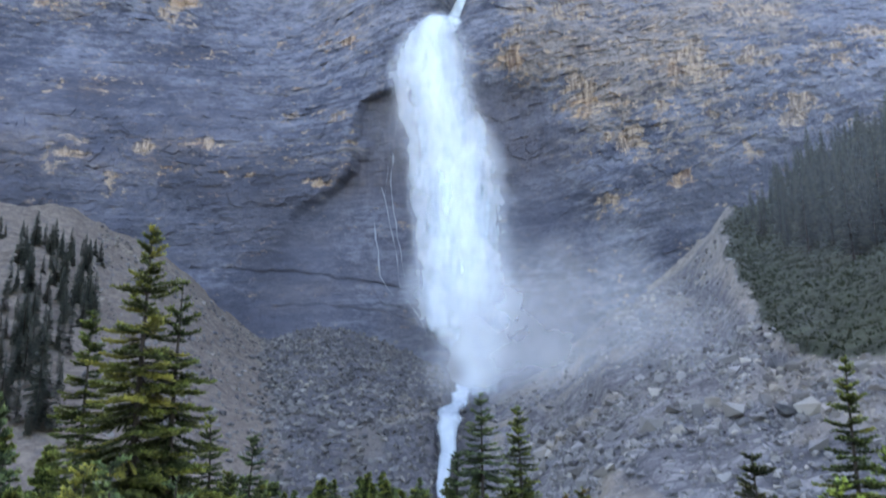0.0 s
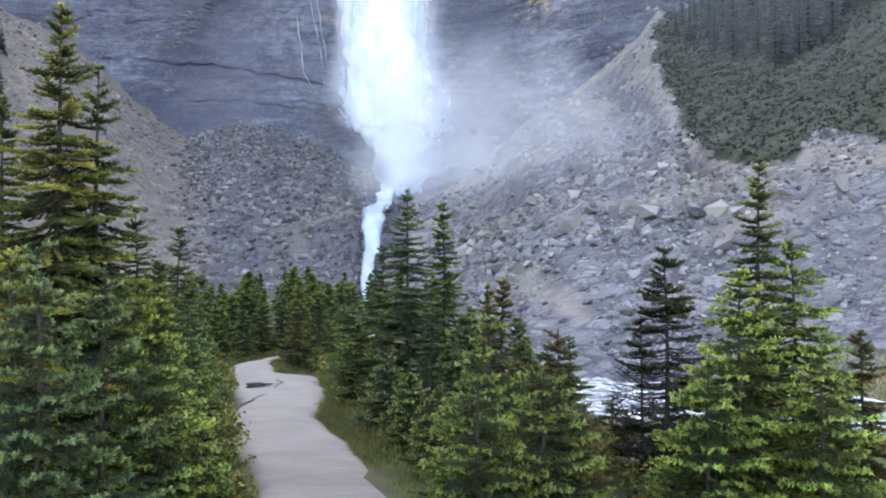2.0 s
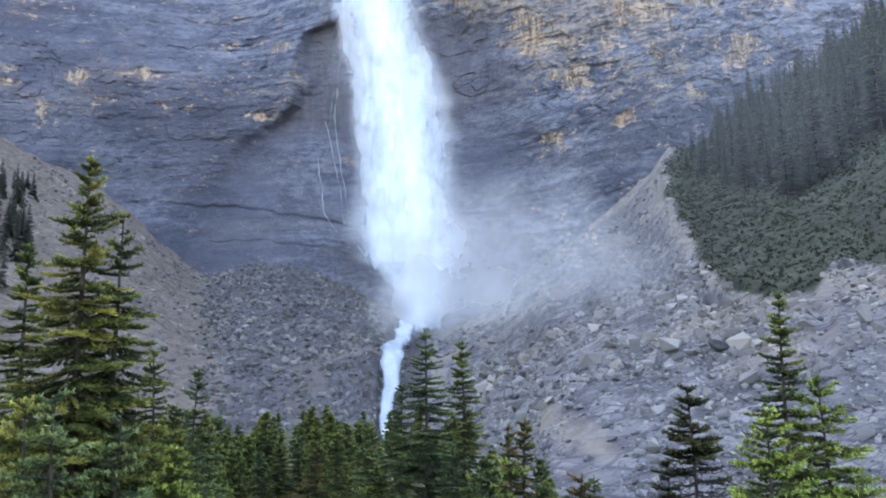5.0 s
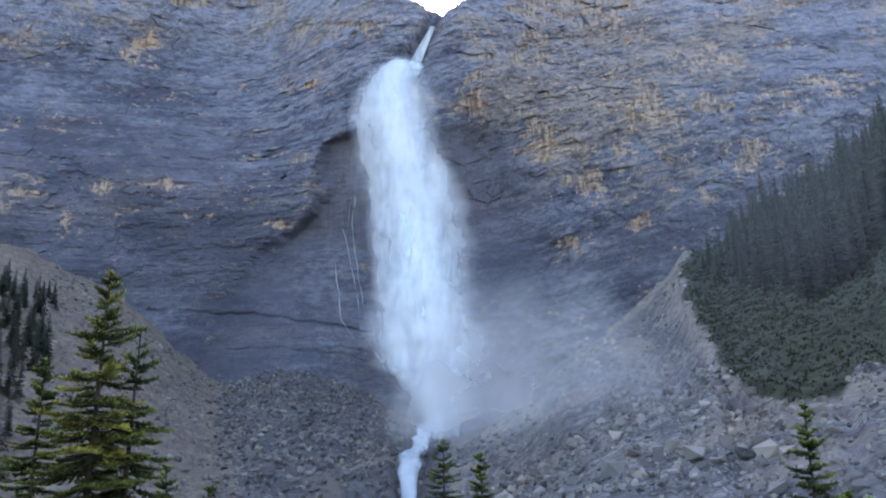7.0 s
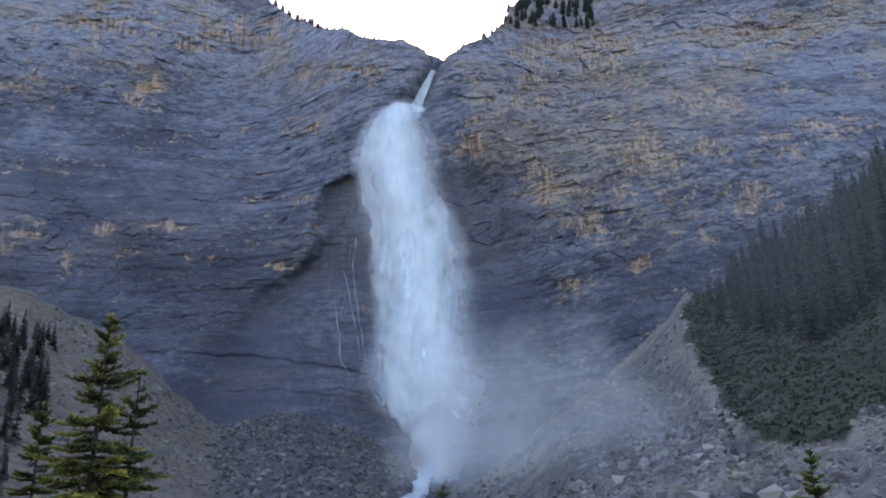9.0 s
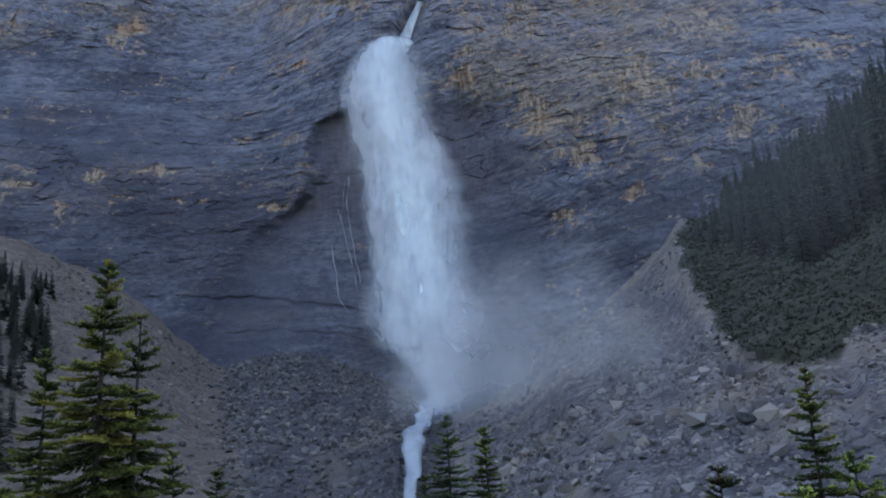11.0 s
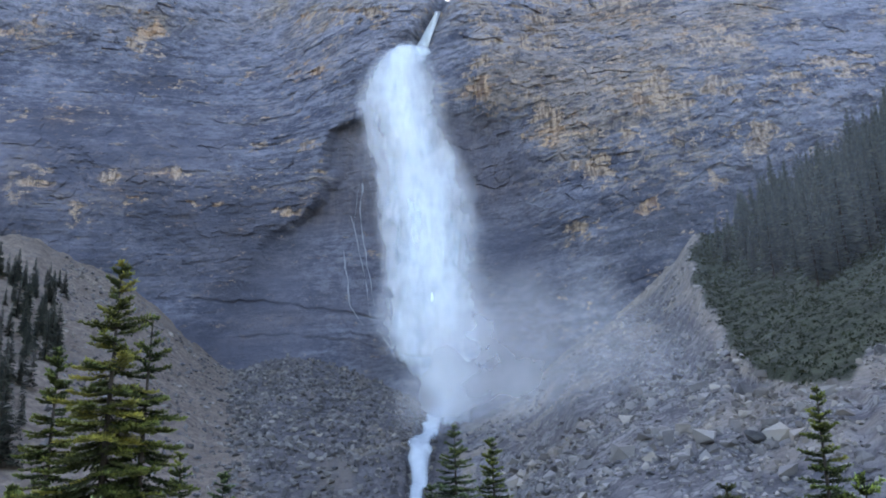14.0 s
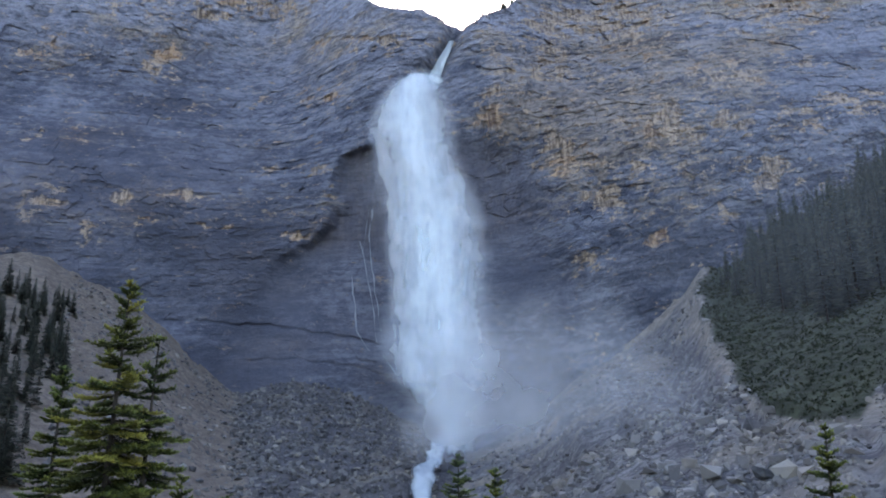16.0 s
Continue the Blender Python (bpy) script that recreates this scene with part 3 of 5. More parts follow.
SKY_V = [0.90, 0.92, 0.86, 0.80, 0.750, 0.722, 0.708, 0.694, 0.683, 0.668, 0.655, 0.651, 0.662, 0.675, 0.693, 0.713, 0.734, 0.756, 0.80, 0.86, 0.92, 0.95]


# pale broken faces: bearing, rise, half width, half height
FACES_WEST = [(-0.48, 0.628, 0.012, 0.007), (-0.339, 0.594, 0.022, 0.024), (-0.514, 0.609, 0.015, 0.01), (-0.206, 0.549, 0.012, 0.01), (-0.129, 0.552, 0.019, 0.013),
              (-0.297, 0.534, 0.016, 0.006), (-0.292, 0.41, 0.036, 0.014), (-0.368, 0.406, 0.01, 0.012), (-0.474, 0.4, 0.033, 0.017), (-0.116, 0.41, 0.009, 0.008),
              (-0.16, 0.446, 0.033, 0.008), (-0.199, 0.441, 0.019, 0.008), (-0.439, 0.493, 0.016, 0.01), (-0.501, 0.485, 0.01, 0.007), (-0.299, 0.675, 0.041, 0.017),
              (-0.208, 0.693, 0.056, 0.024), (-0.409, 0.708, 0.07, 0.019), (-0.076, 0.632, 0.059, 0.01), (-0.257, 0.367, 0.022, 0.006), (-0.332, 0.367, 0.015, 0.008),
              (-0.152, 0.356, 0.009, 0.006), (-0.406, 0.355, 0.012, 0.013)]
FACES_EAST = [(0.095, 0.543, 0.013, 0.04), (0.115, 0.586, 0.013, 0.014), (0.173, 0.604, 0.015, 0.03), (0.26, 0.677, 0.045, 0.033), (0.188, 0.676, 0.041, 0.024),
              (0.323, 0.516, 0.036, 0.024), (0.287, 0.45, 0.015, 0.012), (0.177, 0.469, 0.022, 0.021), (0.359, 0.503, 0.021, 0.014), (0.504, 0.53, 0.028, 0.016),
              (0.407, 0.523, 0.041, 0.011), (0.558, 0.552, 0.045, 0.014), (0.537, 0.608, 0.039, 0.011), (0.42, 0.592, 0.031, 0.012), (0.373, 0.593, 0.009, 0.01),
              (0.622, 0.557, 0.028, 0.016), (0.644, 0.628, 0.013, 0.01), (0.396, 0.387, 0.007, 0.021), (0.443, 0.451, 0.033, 0.022), (0.267, 0.391, 0.016, 0.007),
              (0.236, 0.41, 0.024, 0.009), (0.511, 0.704, 0.056, 0.025), (0.212, 0.327, 0.021, 0.01), (0.293, 0.356, 0.019, 0.006)]
# open joints across the smooth slab: bearings, rises, depth
JOINTS = [([-0.312, -0.219, -0.166, -0.079, -0.042], [0.249, 0.243, 0.240, 0.228, 0.218], 2.2), ([-0.085, -0.071, -0.042], [0.221, 0.201, 0.194], 1.8),
          ([-0.209, -0.144, -0.078, -0.038], [0.198, 0.201, 0.194, 0.181], 1.4), ([-0.15, -0.10, -0.06], [0.345, 0.352, 0.349], 1.2)]


def cliff_distance(u, v):
    """How far off the face is at a bearing and a rise."""
    base = 470 + 40 * u * u - 55 * smooth(0.18, 0.75, u) - 60 * smooth(-0.15, -0.8, u)
    back = 62 * np.clip(v, 0, 1) + 70 * smooth(0.40, 0.62, v) * smooth(-0.02, -0.25, u) + 45 * smooth(0.50, 0.72, v) * smooth(0.05, 0.25, u)
    d = base + back
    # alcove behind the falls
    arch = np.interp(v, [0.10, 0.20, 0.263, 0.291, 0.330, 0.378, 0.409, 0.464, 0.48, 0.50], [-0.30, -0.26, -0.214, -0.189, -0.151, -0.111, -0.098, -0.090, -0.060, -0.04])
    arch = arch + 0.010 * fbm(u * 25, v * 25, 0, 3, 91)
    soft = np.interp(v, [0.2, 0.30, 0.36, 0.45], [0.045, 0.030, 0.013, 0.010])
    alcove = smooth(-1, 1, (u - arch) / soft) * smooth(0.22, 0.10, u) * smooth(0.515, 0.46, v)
    d = d + alcove * np.interp(v, [0.2, 0.27, 0.36], [2.0, 5.0, 11.0])
    right = np.interp(v, [0.1, 0.30, 0.42, 0.52, 0.66], [0.26, 0.22, 0.12, 0.085, 0.075])
    d = d - 7 * smooth(-0.035, 0.03, u - right)
    # gully of the upper stream, up to the notch
    mid = np.interp(v, [0.50, 0.585, 0.634, 0.70], [-0.005, 0.012, 0.040, 0.054])
    wide = np.interp(v, [0.50, 0.58, 0.65], [0.045, 0.022, 0.012])
    d = d + 15 * np.exp(-((u - mid) / wide) ** 2) * smooth(0.50, 0.585, v)
    return d, alcove


def build_cliff():
    us = np.concatenate([np.linspace(-0.95, -0.63, 30), np.linspace(-0.625, 0.745, 860), np.linspace(0.75, 1.0, 25)])
    ws = np.linspace(0, 1, 520)
    U, W = np.meshgrid(us, ws)
    skyline = np.interp(us, SKY_U, SKY_V) + 0.004 * fbm(us * 60, 0, 0, 3, 77)
    V = -0.01 + W * (skyline[None, :] + 0.01)
    d, alcove = cliff_distance(U, V)
    x0, z0 = U * d, EYE + V * d
    # beds dip gently into a bowl left of the falls and rise to the right; joints shift them a little
    sway = 14 * fbm(x0 / 210, 0, z0 / 260, 2, 21) - 0.10 * x0 * smooth(0, 200, x0) + 12 * np.exp(-((x0 + 95) / 85) ** 2) * smooth(120, 260, z0)
    h = z0 + sway + 2.2 * facets(x0 / 38, z0 / 70, 33)
    ledge, east = 0, smooth(0.02, 0.14, U) * smooth(0.28, 0.40, V)
    for size, amp, seed in ((21.0, 1.35, 1), (8.5, 0.9, 2), (3.7, 0.55, 3), (1.9, 0.28, 4)):
        q = h / size + 0.35 * fbm(x0 / (size * 6.0), 0, z0 / (size * 6.0), 2, seed + 40)
        i, fr = np.floor(q), q - np.floor(q)
        step, step2 = lattice(i, i * 0, i * 0, seed + 60), lattice(i + 1, i * 0, i * 0, seed + 60)
        on = smooth(-0.3, 0.5, fbm(x0 / (size * 2.5), 0, z0 / (size * 2.0), 3, seed + 80))
        ledge = ledge + amp * on * (1 - 0.7 * east) * (step + (step2 - step) * smooth(0.62, 1.0, fr))
    pale, du, dv = 0, 0.012 * fbm(U * 45, V * 45, 0, 4, 24), 0.010 * fbm(U * 45, V * 60, 9, 4, 25)
    for pu, pv, ru, rv in FACES_WEST + FACES_EAST:
        pale = np.maximum(pale, np.exp(-0.8 * (((U + du - pu) / ru) ** 2 + ((V + dv - pv) / rv) ** 2)))
    pale = pale * (1 - 0.3 * smooth(-0.1, -0.3, U) * smooth(0.6, 0.5, V)) * np.clip(0.75 + 0.8 * fbm(x0 / 9, 0, h / 5, 3, 26), 0, 1.15)
    wx, wz = x0 + 2.0 * fbm(x0 / 20, 0, z0 / 20, 2, 61), h + 1.0 * fbm(x0 / 20, 5, z0 / 20, 2, 62)
    broken = 0.55 + 0.40 * east + 0.3 * smooth(-0.2, 0.4, fbm(x0 / 60, 3, z0 / 40, 3, 71))
    block = 4.5 * fbm(x0 / 60, 0, z0 / 60, 3, 11, 0.5) + broken * (2.0 * facets(wx / 19, wz / 13, 3, -0.1) + 1.35 * facets(wx / 8, wz / 5.2, 5, -0.1) + 0.85 * facets(wx / 3.6, wz / 2.4, 7, -0.1))
    ribs = (0.3 + 1.2 * pale) * np.abs(fbm(x0 / 3.2, 0, z0 / 22, 2, 29)) + 1.6 * pale
    crack = 0
    for ju, jv, deep in JOINTS:
        off = (V - np.interp(U, ju, jv) - 0.002 * fbm(U * 55, 0, 0, 3, 7)) / 0.0017
        crack = np.maximum(crack, deep / 2.2 * np.exp(-off * off) * smooth(ju[0] - 0.01, ju[0] + 0.02, U) * smooth(ju[-1] + 0.01, ju[-1] - 0.01, U) * np.clip(0.7 + 0.6 * fbm(U * 40, V * 40, 0, 2, 19), 0, 1))
    calm = 1 - 0.78 * alcove * smooth(0.42, 0.30, V) - 0.35 * (1 - alcove) * smooth(0.30, 0.22, V) * smooth(0.0, -0.1, U)
    d = d + (ledge + block + ribs) * calm + 1.4 * crack
    x, y, z = U * d, d, EYE + V * d
    # where shade is painted on the lower and left-hand faces, broken up by noise
    shade_breakup = 0.6 + 0.6 * fbm(x0 / 50, 2, z0 / 35, 3, 97)
    face_shade = np.clip(shade_breakup, 0, 1) * np.maximum(smooth(0.52, 0.42, V) * smooth(-0.06, -0.2, U), 0.75 * smooth(0.50, 0.38, V) * smooth(0.08, 0.16, U))
    face_shade = np.maximum(face_shade, 0.75 * np.clip(shade_breakup, 0, 1) * smooth(0.68, 0.56, V) * smooth(-0.18, -0.36, U))
    patchy = smooth(-0.35, 0.4, fbm(x0 / 70, 0, z0 / 45, 3, 51))
    buff = 0.24 + 0.85 * smooth(0.05, 0.14, U) * smooth(0.62, 0.42, U) * smooth(0.36, 0.50, V) + 0.45 * np.exp(-((V - 0.41) / 0.035) ** 2) * smooth(-0.02, -0.12, U) + 0.3 * smooth(0.58, 0.68, V)
    buff = np.clip(buff * (0.45 + 0.75 * patchy), 0, 1) * (1 - 0.8 * alcove)
    # damp rock, plus shade painted over the lower and left-hand face
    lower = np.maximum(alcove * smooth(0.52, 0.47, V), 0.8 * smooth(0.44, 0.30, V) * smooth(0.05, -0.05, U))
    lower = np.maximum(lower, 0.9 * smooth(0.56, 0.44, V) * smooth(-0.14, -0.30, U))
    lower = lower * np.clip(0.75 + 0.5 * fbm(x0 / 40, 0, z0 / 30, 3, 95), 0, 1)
    v = np.stack([x.ravel(), y.ravel(), z.ravel()], 1)
    n = len(us)
    # the mountain goes on behind the rim
    rim = v[-n:]
    back1 = rim * np.array([1.0, 1.0, 1.0]) + np.stack([rim[:, 0] * 0.10, rim[:, 1] * 0.10, np.full(n, 3.0)], 1)
    back2 = np.stack([rim[:, 0] * 1.8, rim[:, 1] * 1.8, rim[:, 2] * 0.95], 1)
    back3 = np.stack([rim[:, 0] * 2.4, rim[:, 1] * 2.4, rim[:, 2] * 0 - 2], 1)
    v = np.concatenate([v, back1 * 1.0, back2, back3])
    pad = np.zeros(3 * n)
    me = mesh_of("cliff", v, grid_faces(len(ws) + 3, n), {"buff": np.concatenate([buff.ravel(), pad + 0.3]), "pale": np.concatenate([pale.ravel(), pad]), "crack": np.concatenate([crack.ravel(), pad]), "face_shade": np.concatenate([face_shade.ravel(), pad]), "alcove_shade": np.concatenate([(alcove * smooth(0.30, 0.36, V)).ravel(), pad]), "bed": np.concatenate([h.ravel(), pad + 300]), "high": np.concatenate([(smooth(0.56, 0.72, V + 0.06 * np.exp(-((U - 0.05) / 0.25) ** 2)) * smooth(-1.0, 0.1, fbm(x0 / 60, 1, h / 22, 3, 45))).ravel(), pad + 1]), "slab": np.concatenate([lower.ravel(), pad])}, False)
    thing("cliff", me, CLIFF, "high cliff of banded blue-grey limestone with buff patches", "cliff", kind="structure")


build_cliff()


# ---- the waterfall ----
FALL_V = [0.593, 0.575, 0.550, 0.513, 0.472, 0.450, 0.435, 0.409, 0.334, 0.262, 0.201, 0.167, 0.129, 0.098]
FALL_L = [-0.010, -0.030, -0.046, -0.052, -0.040, -0.036, -0.033, -0.028, -0.024, -0.025, -0.031, -0.010, 0.015, 0.028]
FALL_R = [0.012, 0.025, 0.028, 0.032, 0.034, 0.042, 0.060, 0.068, 0.070, 0.080, 0.090, 0.088, 0.078, 0.062]


def fall_sheet(name, parent, material, widen, lift, bulge, seed, top, foot, label, shift=0.0, lump=3.0):
    rows, cols = 170, 56
    V, C = np.meshgrid(np.linspace(foot, top, rows), np.linspace(-1, 1, cols), indexing="ij")
    wob = 0.004 * noise3(V * 30, C * 2, 0, seed) + 0.004 * C * noise3(V * 75, C * 1.5, 4, seed) + 0.013 * smooth(0.1, 1.0, C) * fbm(V * 24, 0, 0, 3, seed + 2)
    left = np.interp(-V, [-a for a in FALL_V], FALL_L)
    right = np.interp(-V, [-a for a in FALL_V], FALL_R)
    mid, half = (left + right) / 2 + shift, (right - left) / 2 * widen
    u = mid + half * C + wob
    d = np.interp(V, [0.05, 0.14, 0.30, 0.46, 0.56, 0.60], [436, 448, 462, 478, 498, 516]) - lift
    d = d - bulge * np.sqrt(np.clip(1 - C * C, 0, 1)) * np.interp(V, [0.05, 0.2, 0.55, 0.59], [1, 1, 0.7, 0.4])
    d = d + lump * fbm(u * 40, V * 12, seed * 3.3, 4, seed)
    body = np.where(C < 0, 1 - np.abs(C) ** 3.2, 1 - np.abs(C) ** 2.0) * smooth(top, top - 0.02, V) * smooth(foot - 0.001, foot + 0.02, V) * 1.1
    p = np.stack([(u * d).ravel(), d.ravel(), (EYE + V * d).ravel()], 1)
    me = mesh_of(name, p, grid_faces(rows, cols), {"body": body.ravel(), "across": (u * 460).ravel(), "along": (V * 460).ravel(), "layer": u.ravel() * 0 + seed * 7.0}, True)
    return part(name, me, material, parent, label)


def build_fall():
    fall = thing("waterfall", None, None, "tall white waterfall plunging down the cliff face in spray", "waterfall")
    fall_sheet("main_plume", fall, FALL_WATER, 1.16, 0, 9, 4, 0.596, 0.082, "solid white falling water", lump=6)
    fall_sheet("outer_spray", fall, VEIL_WATER, 1.45, 8, 9, 8, 0.60, 0.16, "thin torn spray", lump=5)
    fall_sheet("bright_core", fall, CORE_WATER, 0.62, 7, 6, 21, 0.594, 0.20, "bright dense core of the falling water", shift=-0.002, lump=3)
    fall_sheet("left_veil", fall, VEIL_WATER, 0.55, 2, 3, 27, 0.52, 0.24, "faint veil of spray beside the falls", shift=-0.042, lump=4)
    fall_sheet("side_veil", fall, VEIL_WATER, 1.25, 4, 4, 15, 0.50, 0.21, "thin side veil", shift=0.014, lump=5)
    # upper stream in the gully
    rows, cols = 40, 9
    T, C = np.meshgrid(np.linspace(0, 1, rows), np.linspace(-1, 1, cols), indexing="ij")
    V = 0.638 - 0.075 * T
    u = np.interp(V, [0.56, 0.585, 0.607, 0.6335, 0.64], [0.012, 0.0185, 0.0275, 0.0392, 0.0405]) + C * np.interp(T, [0, 0.4, 1], [0.0035, 0.006, 0.009])
    d = cliff_distance(u, V)[0] - 4 + 3 * C * C + 1.2 * noise3(u * 120, V * 60, 0, 3)
    p = np.stack([(u * d).ravel(), d.ravel(), (EYE + V * d).ravel()], 1)
    me = mesh_of("upper_stream", p, grid_faces(rows, cols), {"body": (1.35 - 0.6 * C ** 4).ravel(), "across": (u * 460).ravel(), "along": (V * 460).ravel(), "layer": u.ravel() * 0}, True)
    part("upper_stream", me, FALL_WATER, fall, "white stream in the notch")
    # stream between the talus banks
    rows, cols = 120, 9
    T, C = np.meshgrid(np.linspace(122, 427, rows), np.linspace(-1, 1, cols), indexing="ij")
    w = np.interp(T, [122, 165, 200, 232, 290, 390, 434], [0.0060, 0.0085, 0.0120, 0.0150, 0.0105, 0.0100, 0.012]) * (1.12 + 0.2 * noise3(T / 17, 0, 0, 5) + 0.3 * C * noise3(T / 9, 0, 0, 8))
    u = stream_bearing(T) + 0.003 * noise3(T / 31, 0, 0, 15) + C * w
    x, y = u * T, T
    level = land(x, y).max(axis=1) + 0.5
    level = np.array([level[max(0, i - 2):i + 3].max() for i in range(rows)])
    ease = np.hanning(13) / np.hanning(13).sum()
    level = np.convolve(np.pad(level, 6, mode="edge"), ease, "valid")
    z = level[:, None] - 0.25 * C * C + 0.7 * fbm(x / 2.0, y / 5, 0, 3, 6)
    me = mesh_of("lower_stream", np.stack([x.ravel(), y.ravel(), z.ravel()], 1), grid_faces(rows, cols)[:, ::-1], {"body": (1.25 - 1.15 * C ** 2).ravel(), "across": x.ravel(), "along": y.ravel(), "layer": u.ravel() * 0 + 3.0}, True)
    part("lower_stream", me, FALL_WATER, fall, "white foaming stream below the falls")


def mist_sheet(parent, u0, u1, v0, v1, dist, seed, lean, dense=1.0, material=MIST):
    rows, cols = 40, 56
    A, B = np.meshgrid(np.linspace(0, 1, rows), np.linspace(0, 1, cols), indexing="ij")
    u = u0 + (u1 - u0) * B
    v = v0 + (v1 - v0) * A + lean * (B - 0.2)
    # each curtain stands on the slope at its lower edge
    stand = np.array([min(dist, 0.90 * distance_for(u[0, c], v[0, c] + 0.008)) for c in range(cols)])
    stand = np.minimum.accumulate(stand)
    stand = np.array([stand[max(0, c - 9):c + 10].min() for c in range(cols)])
    win = np.hanning(17) / np.hanning(17).sum()
    d = np.repeat(np.convolve(np.pad(stand, 8, mode="edge"), win, "valid")[None, :], rows, 0)
    body = (smooth(0, 0.30, B) * smooth(1, 0.15, B) * smooth(0, 0.3, A) * smooth(1, 0.25, A)) * 1.15 * dense
    p = np.stack([(u * d).ravel(), d.ravel(), (EYE + v * d).ravel()], 1)
    me = mesh_of("spray_veil", p, grid_faces(rows, cols), {"body": body.ravel(), "across": (u * 430).ravel(), "along": (v * 430).ravel(), "layer": u.ravel() * 0 + seed * 11.0}, True)
    return part("spray_veil", me, material, parent, "soft drifting spray and thin haze")


def build_mist():
    mist = thing("spray_cloud", None, None, "pale cloud of spray drifting from the foot of the waterfall", "spray")
    mist_sheet(mist, -0.06, 0.47, 0.05, 0.36, 410, 2, 0.07, 1.3)
    mist_sheet(mist, -0.05, 0.27, 0.060, 0.27, 424, 12, 0.03, 1.4)
    # haze sheet added before the right-hand slope to lift its dark tones
    mist_sheet(mist, 0.16, 1.15, 0.12, 1.05, 300, 9, 0.0, 1.0, HAZE)
    mist_sheet(mist, -0.09, 0.13, 0.32, 0.62, 450, 6, 0.0, 0.6)


build_fall()
build_mist()


def build_trickle(points, width, seed):
    pv = [p[1] for p in points]
    rows = 60
    V, C = np.meshgrid(np.linspace(min(pv), max(pv), rows), np.array([-1.0, 0.0, 1.0]), indexing="ij")
    order = sorted(points, key=lambda p: p[1])
    u = np.interp(V, [p[1] for p in order], [p[0] for p in order]) + 0.0012 * noise3(V * 60, 0, 0, seed) + C * width * (0.6 + 0.5 * noise3(V * 90, 0, 3, seed))
    d = cliff_distance(u, V)[0] - 1.8 + 0.8 * C * C
    p = np.stack([(u * d).ravel(), d.ravel(), (EYE + V * d).ravel()], 1)
    me = mesh_of("water_trickle", p, grid_faces(rows, 3), {"body": (0.75 - 0.35 * C ** 2 + 0.2 * noise3(V * 70, 0, 0, seed + 3)).ravel(), "across": (u * 460).ravel(), "along": (V * 460).ravel(), "layer": u.ravel() * 0 + seed}, True)
    thing("water_trickle", me, TRICKLE, "thin white trickle of water down the wet rock slab", "water", group="trickles beside the falls")


build_trickle([(-0.082, 0.305), (-0.079, 0.276), (-0.074, 0.235), (-0.057, 0.211)], 0.0013, 1)
build_trickle([(-0.074, 0.349), (-0.066, 0.312), (-0.053, 0.255), (-0.050, 0.221)], 0.0009, 2)
build_trickle([(-0.059, 0.409), (-0.062, 0.356), (-0.055, 0.290), (-0.044, 0.235)], 0.0012, 3)
build_trickle([(-0.056, 0.432), (-0.064, 0.386), (-0.070, 0.334)], 0.0008, 4)
build_trickle([(-0.042, 0.464), (-0.034, 0.386), (-0.029, 0.349)], 0.0016, 5)
build_trickle([(-0.042, 0.207), (-0.025, 0.184), (-0.018, 0.164)], 0.0013, 6)


# ---- rocks ----
def rock_mesh(name, seed, points=16, squash=0.65):
    rnd = random.Random(seed)
    bm = bmesh.new()
    for _ in range(points):
        v = Vector((rnd.gauss(0, 1), rnd.gauss(0, 1), rnd.gauss(0, 1))).normalized()
        k = rnd.uniform(0.75, 1.0)
        bm.verts.new((v.x * k, v.y * k * rnd.uniform(0.7, 1), v.z * k * squash))
    out = bmesh.ops.convex_hull(bm, input=bm.verts)
    bmesh.ops.delete(bm, geom=[g for g in out["geom_interior"] if isinstance(g, bmesh.types.BMVert)], context="VERTS")
    me = bpy.data.meshes.new(name)
    bm.to_mesh(me)
    bm.free()
    return me


def big_rock_mesh(name, seed):
    """A broken block: a hull with worn edges and chipped faces."""
    base = rock_mesh(name, seed, 22, 0.6)
    bm = bmesh.new()
    bm.from_mesh(base)
    bmesh.ops.bevel(bm, geom=bm.edges[:], offset=0.05, segments=1, affect="EDGES")
    bmesh.ops.triangulate(bm, faces=bm.faces[:])
    bmesh.ops.subdivide_edges(bm, edges=[e for e in bm.edges if e.calc_length() > 0.35], cuts=1, use_grid_fill=True)
    for v in bm.verts:
        v.co += 0.05 * Vector(noise.noise_vector(v.co * 2.3 + Vector((seed, 0, 0))))
    bm.to_mesh(base)
    bm.free()
    return base


ROCKS = {}
for material in (BOULDER, DARK_ROCK):
    for i in range(9):
        ROCKS[material.name, i] = big_rock_mesh("boulder", 100 + i)
        ROCKS[material.name, i].materials.append(material)


def place_at(u, d, sink=0.0):
    x, y = u * d, d
    return x, y, float(land(np.array([x]), np.array([y]))[0]) - sink


def boulder(u, v, size, seed, material, label, flat=0.75, group="boulders on the talus"):
    rnd = random.Random(seed)
    d = distance_for(u, v)
    s = size * d / 1511 / 2
    x, y, z = place_at(u, d, -0.10 * s)
    me = ROCKS[material.name, seed % 9]
    ob = thing("boulder", me, None, label, "boulder", group)
    ob.matrix_world = pose(x, y, z, rnd.uniform(-12, 12), rnd.uniform(-18, 18), rnd.uniform(0, 360)) @ Matrix.Diagonal((s, s * rnd.uniform(0.7, 1), s * flat, 1))
    return ob


boulder(0.047, 0.088, 38, 1, DARK_ROCK, "large dark rounded boulder at the foot of the waterfall", 1.3)
boulder(0.4027, 0.064, 92, 2, DARK_ROCK, "huge dark slab of rock on the talus slope", 0.5)
boulder(0.2698, 0.046, 34, 3, BOULDER, "pale block of broken limestone on the talus", 0.9)
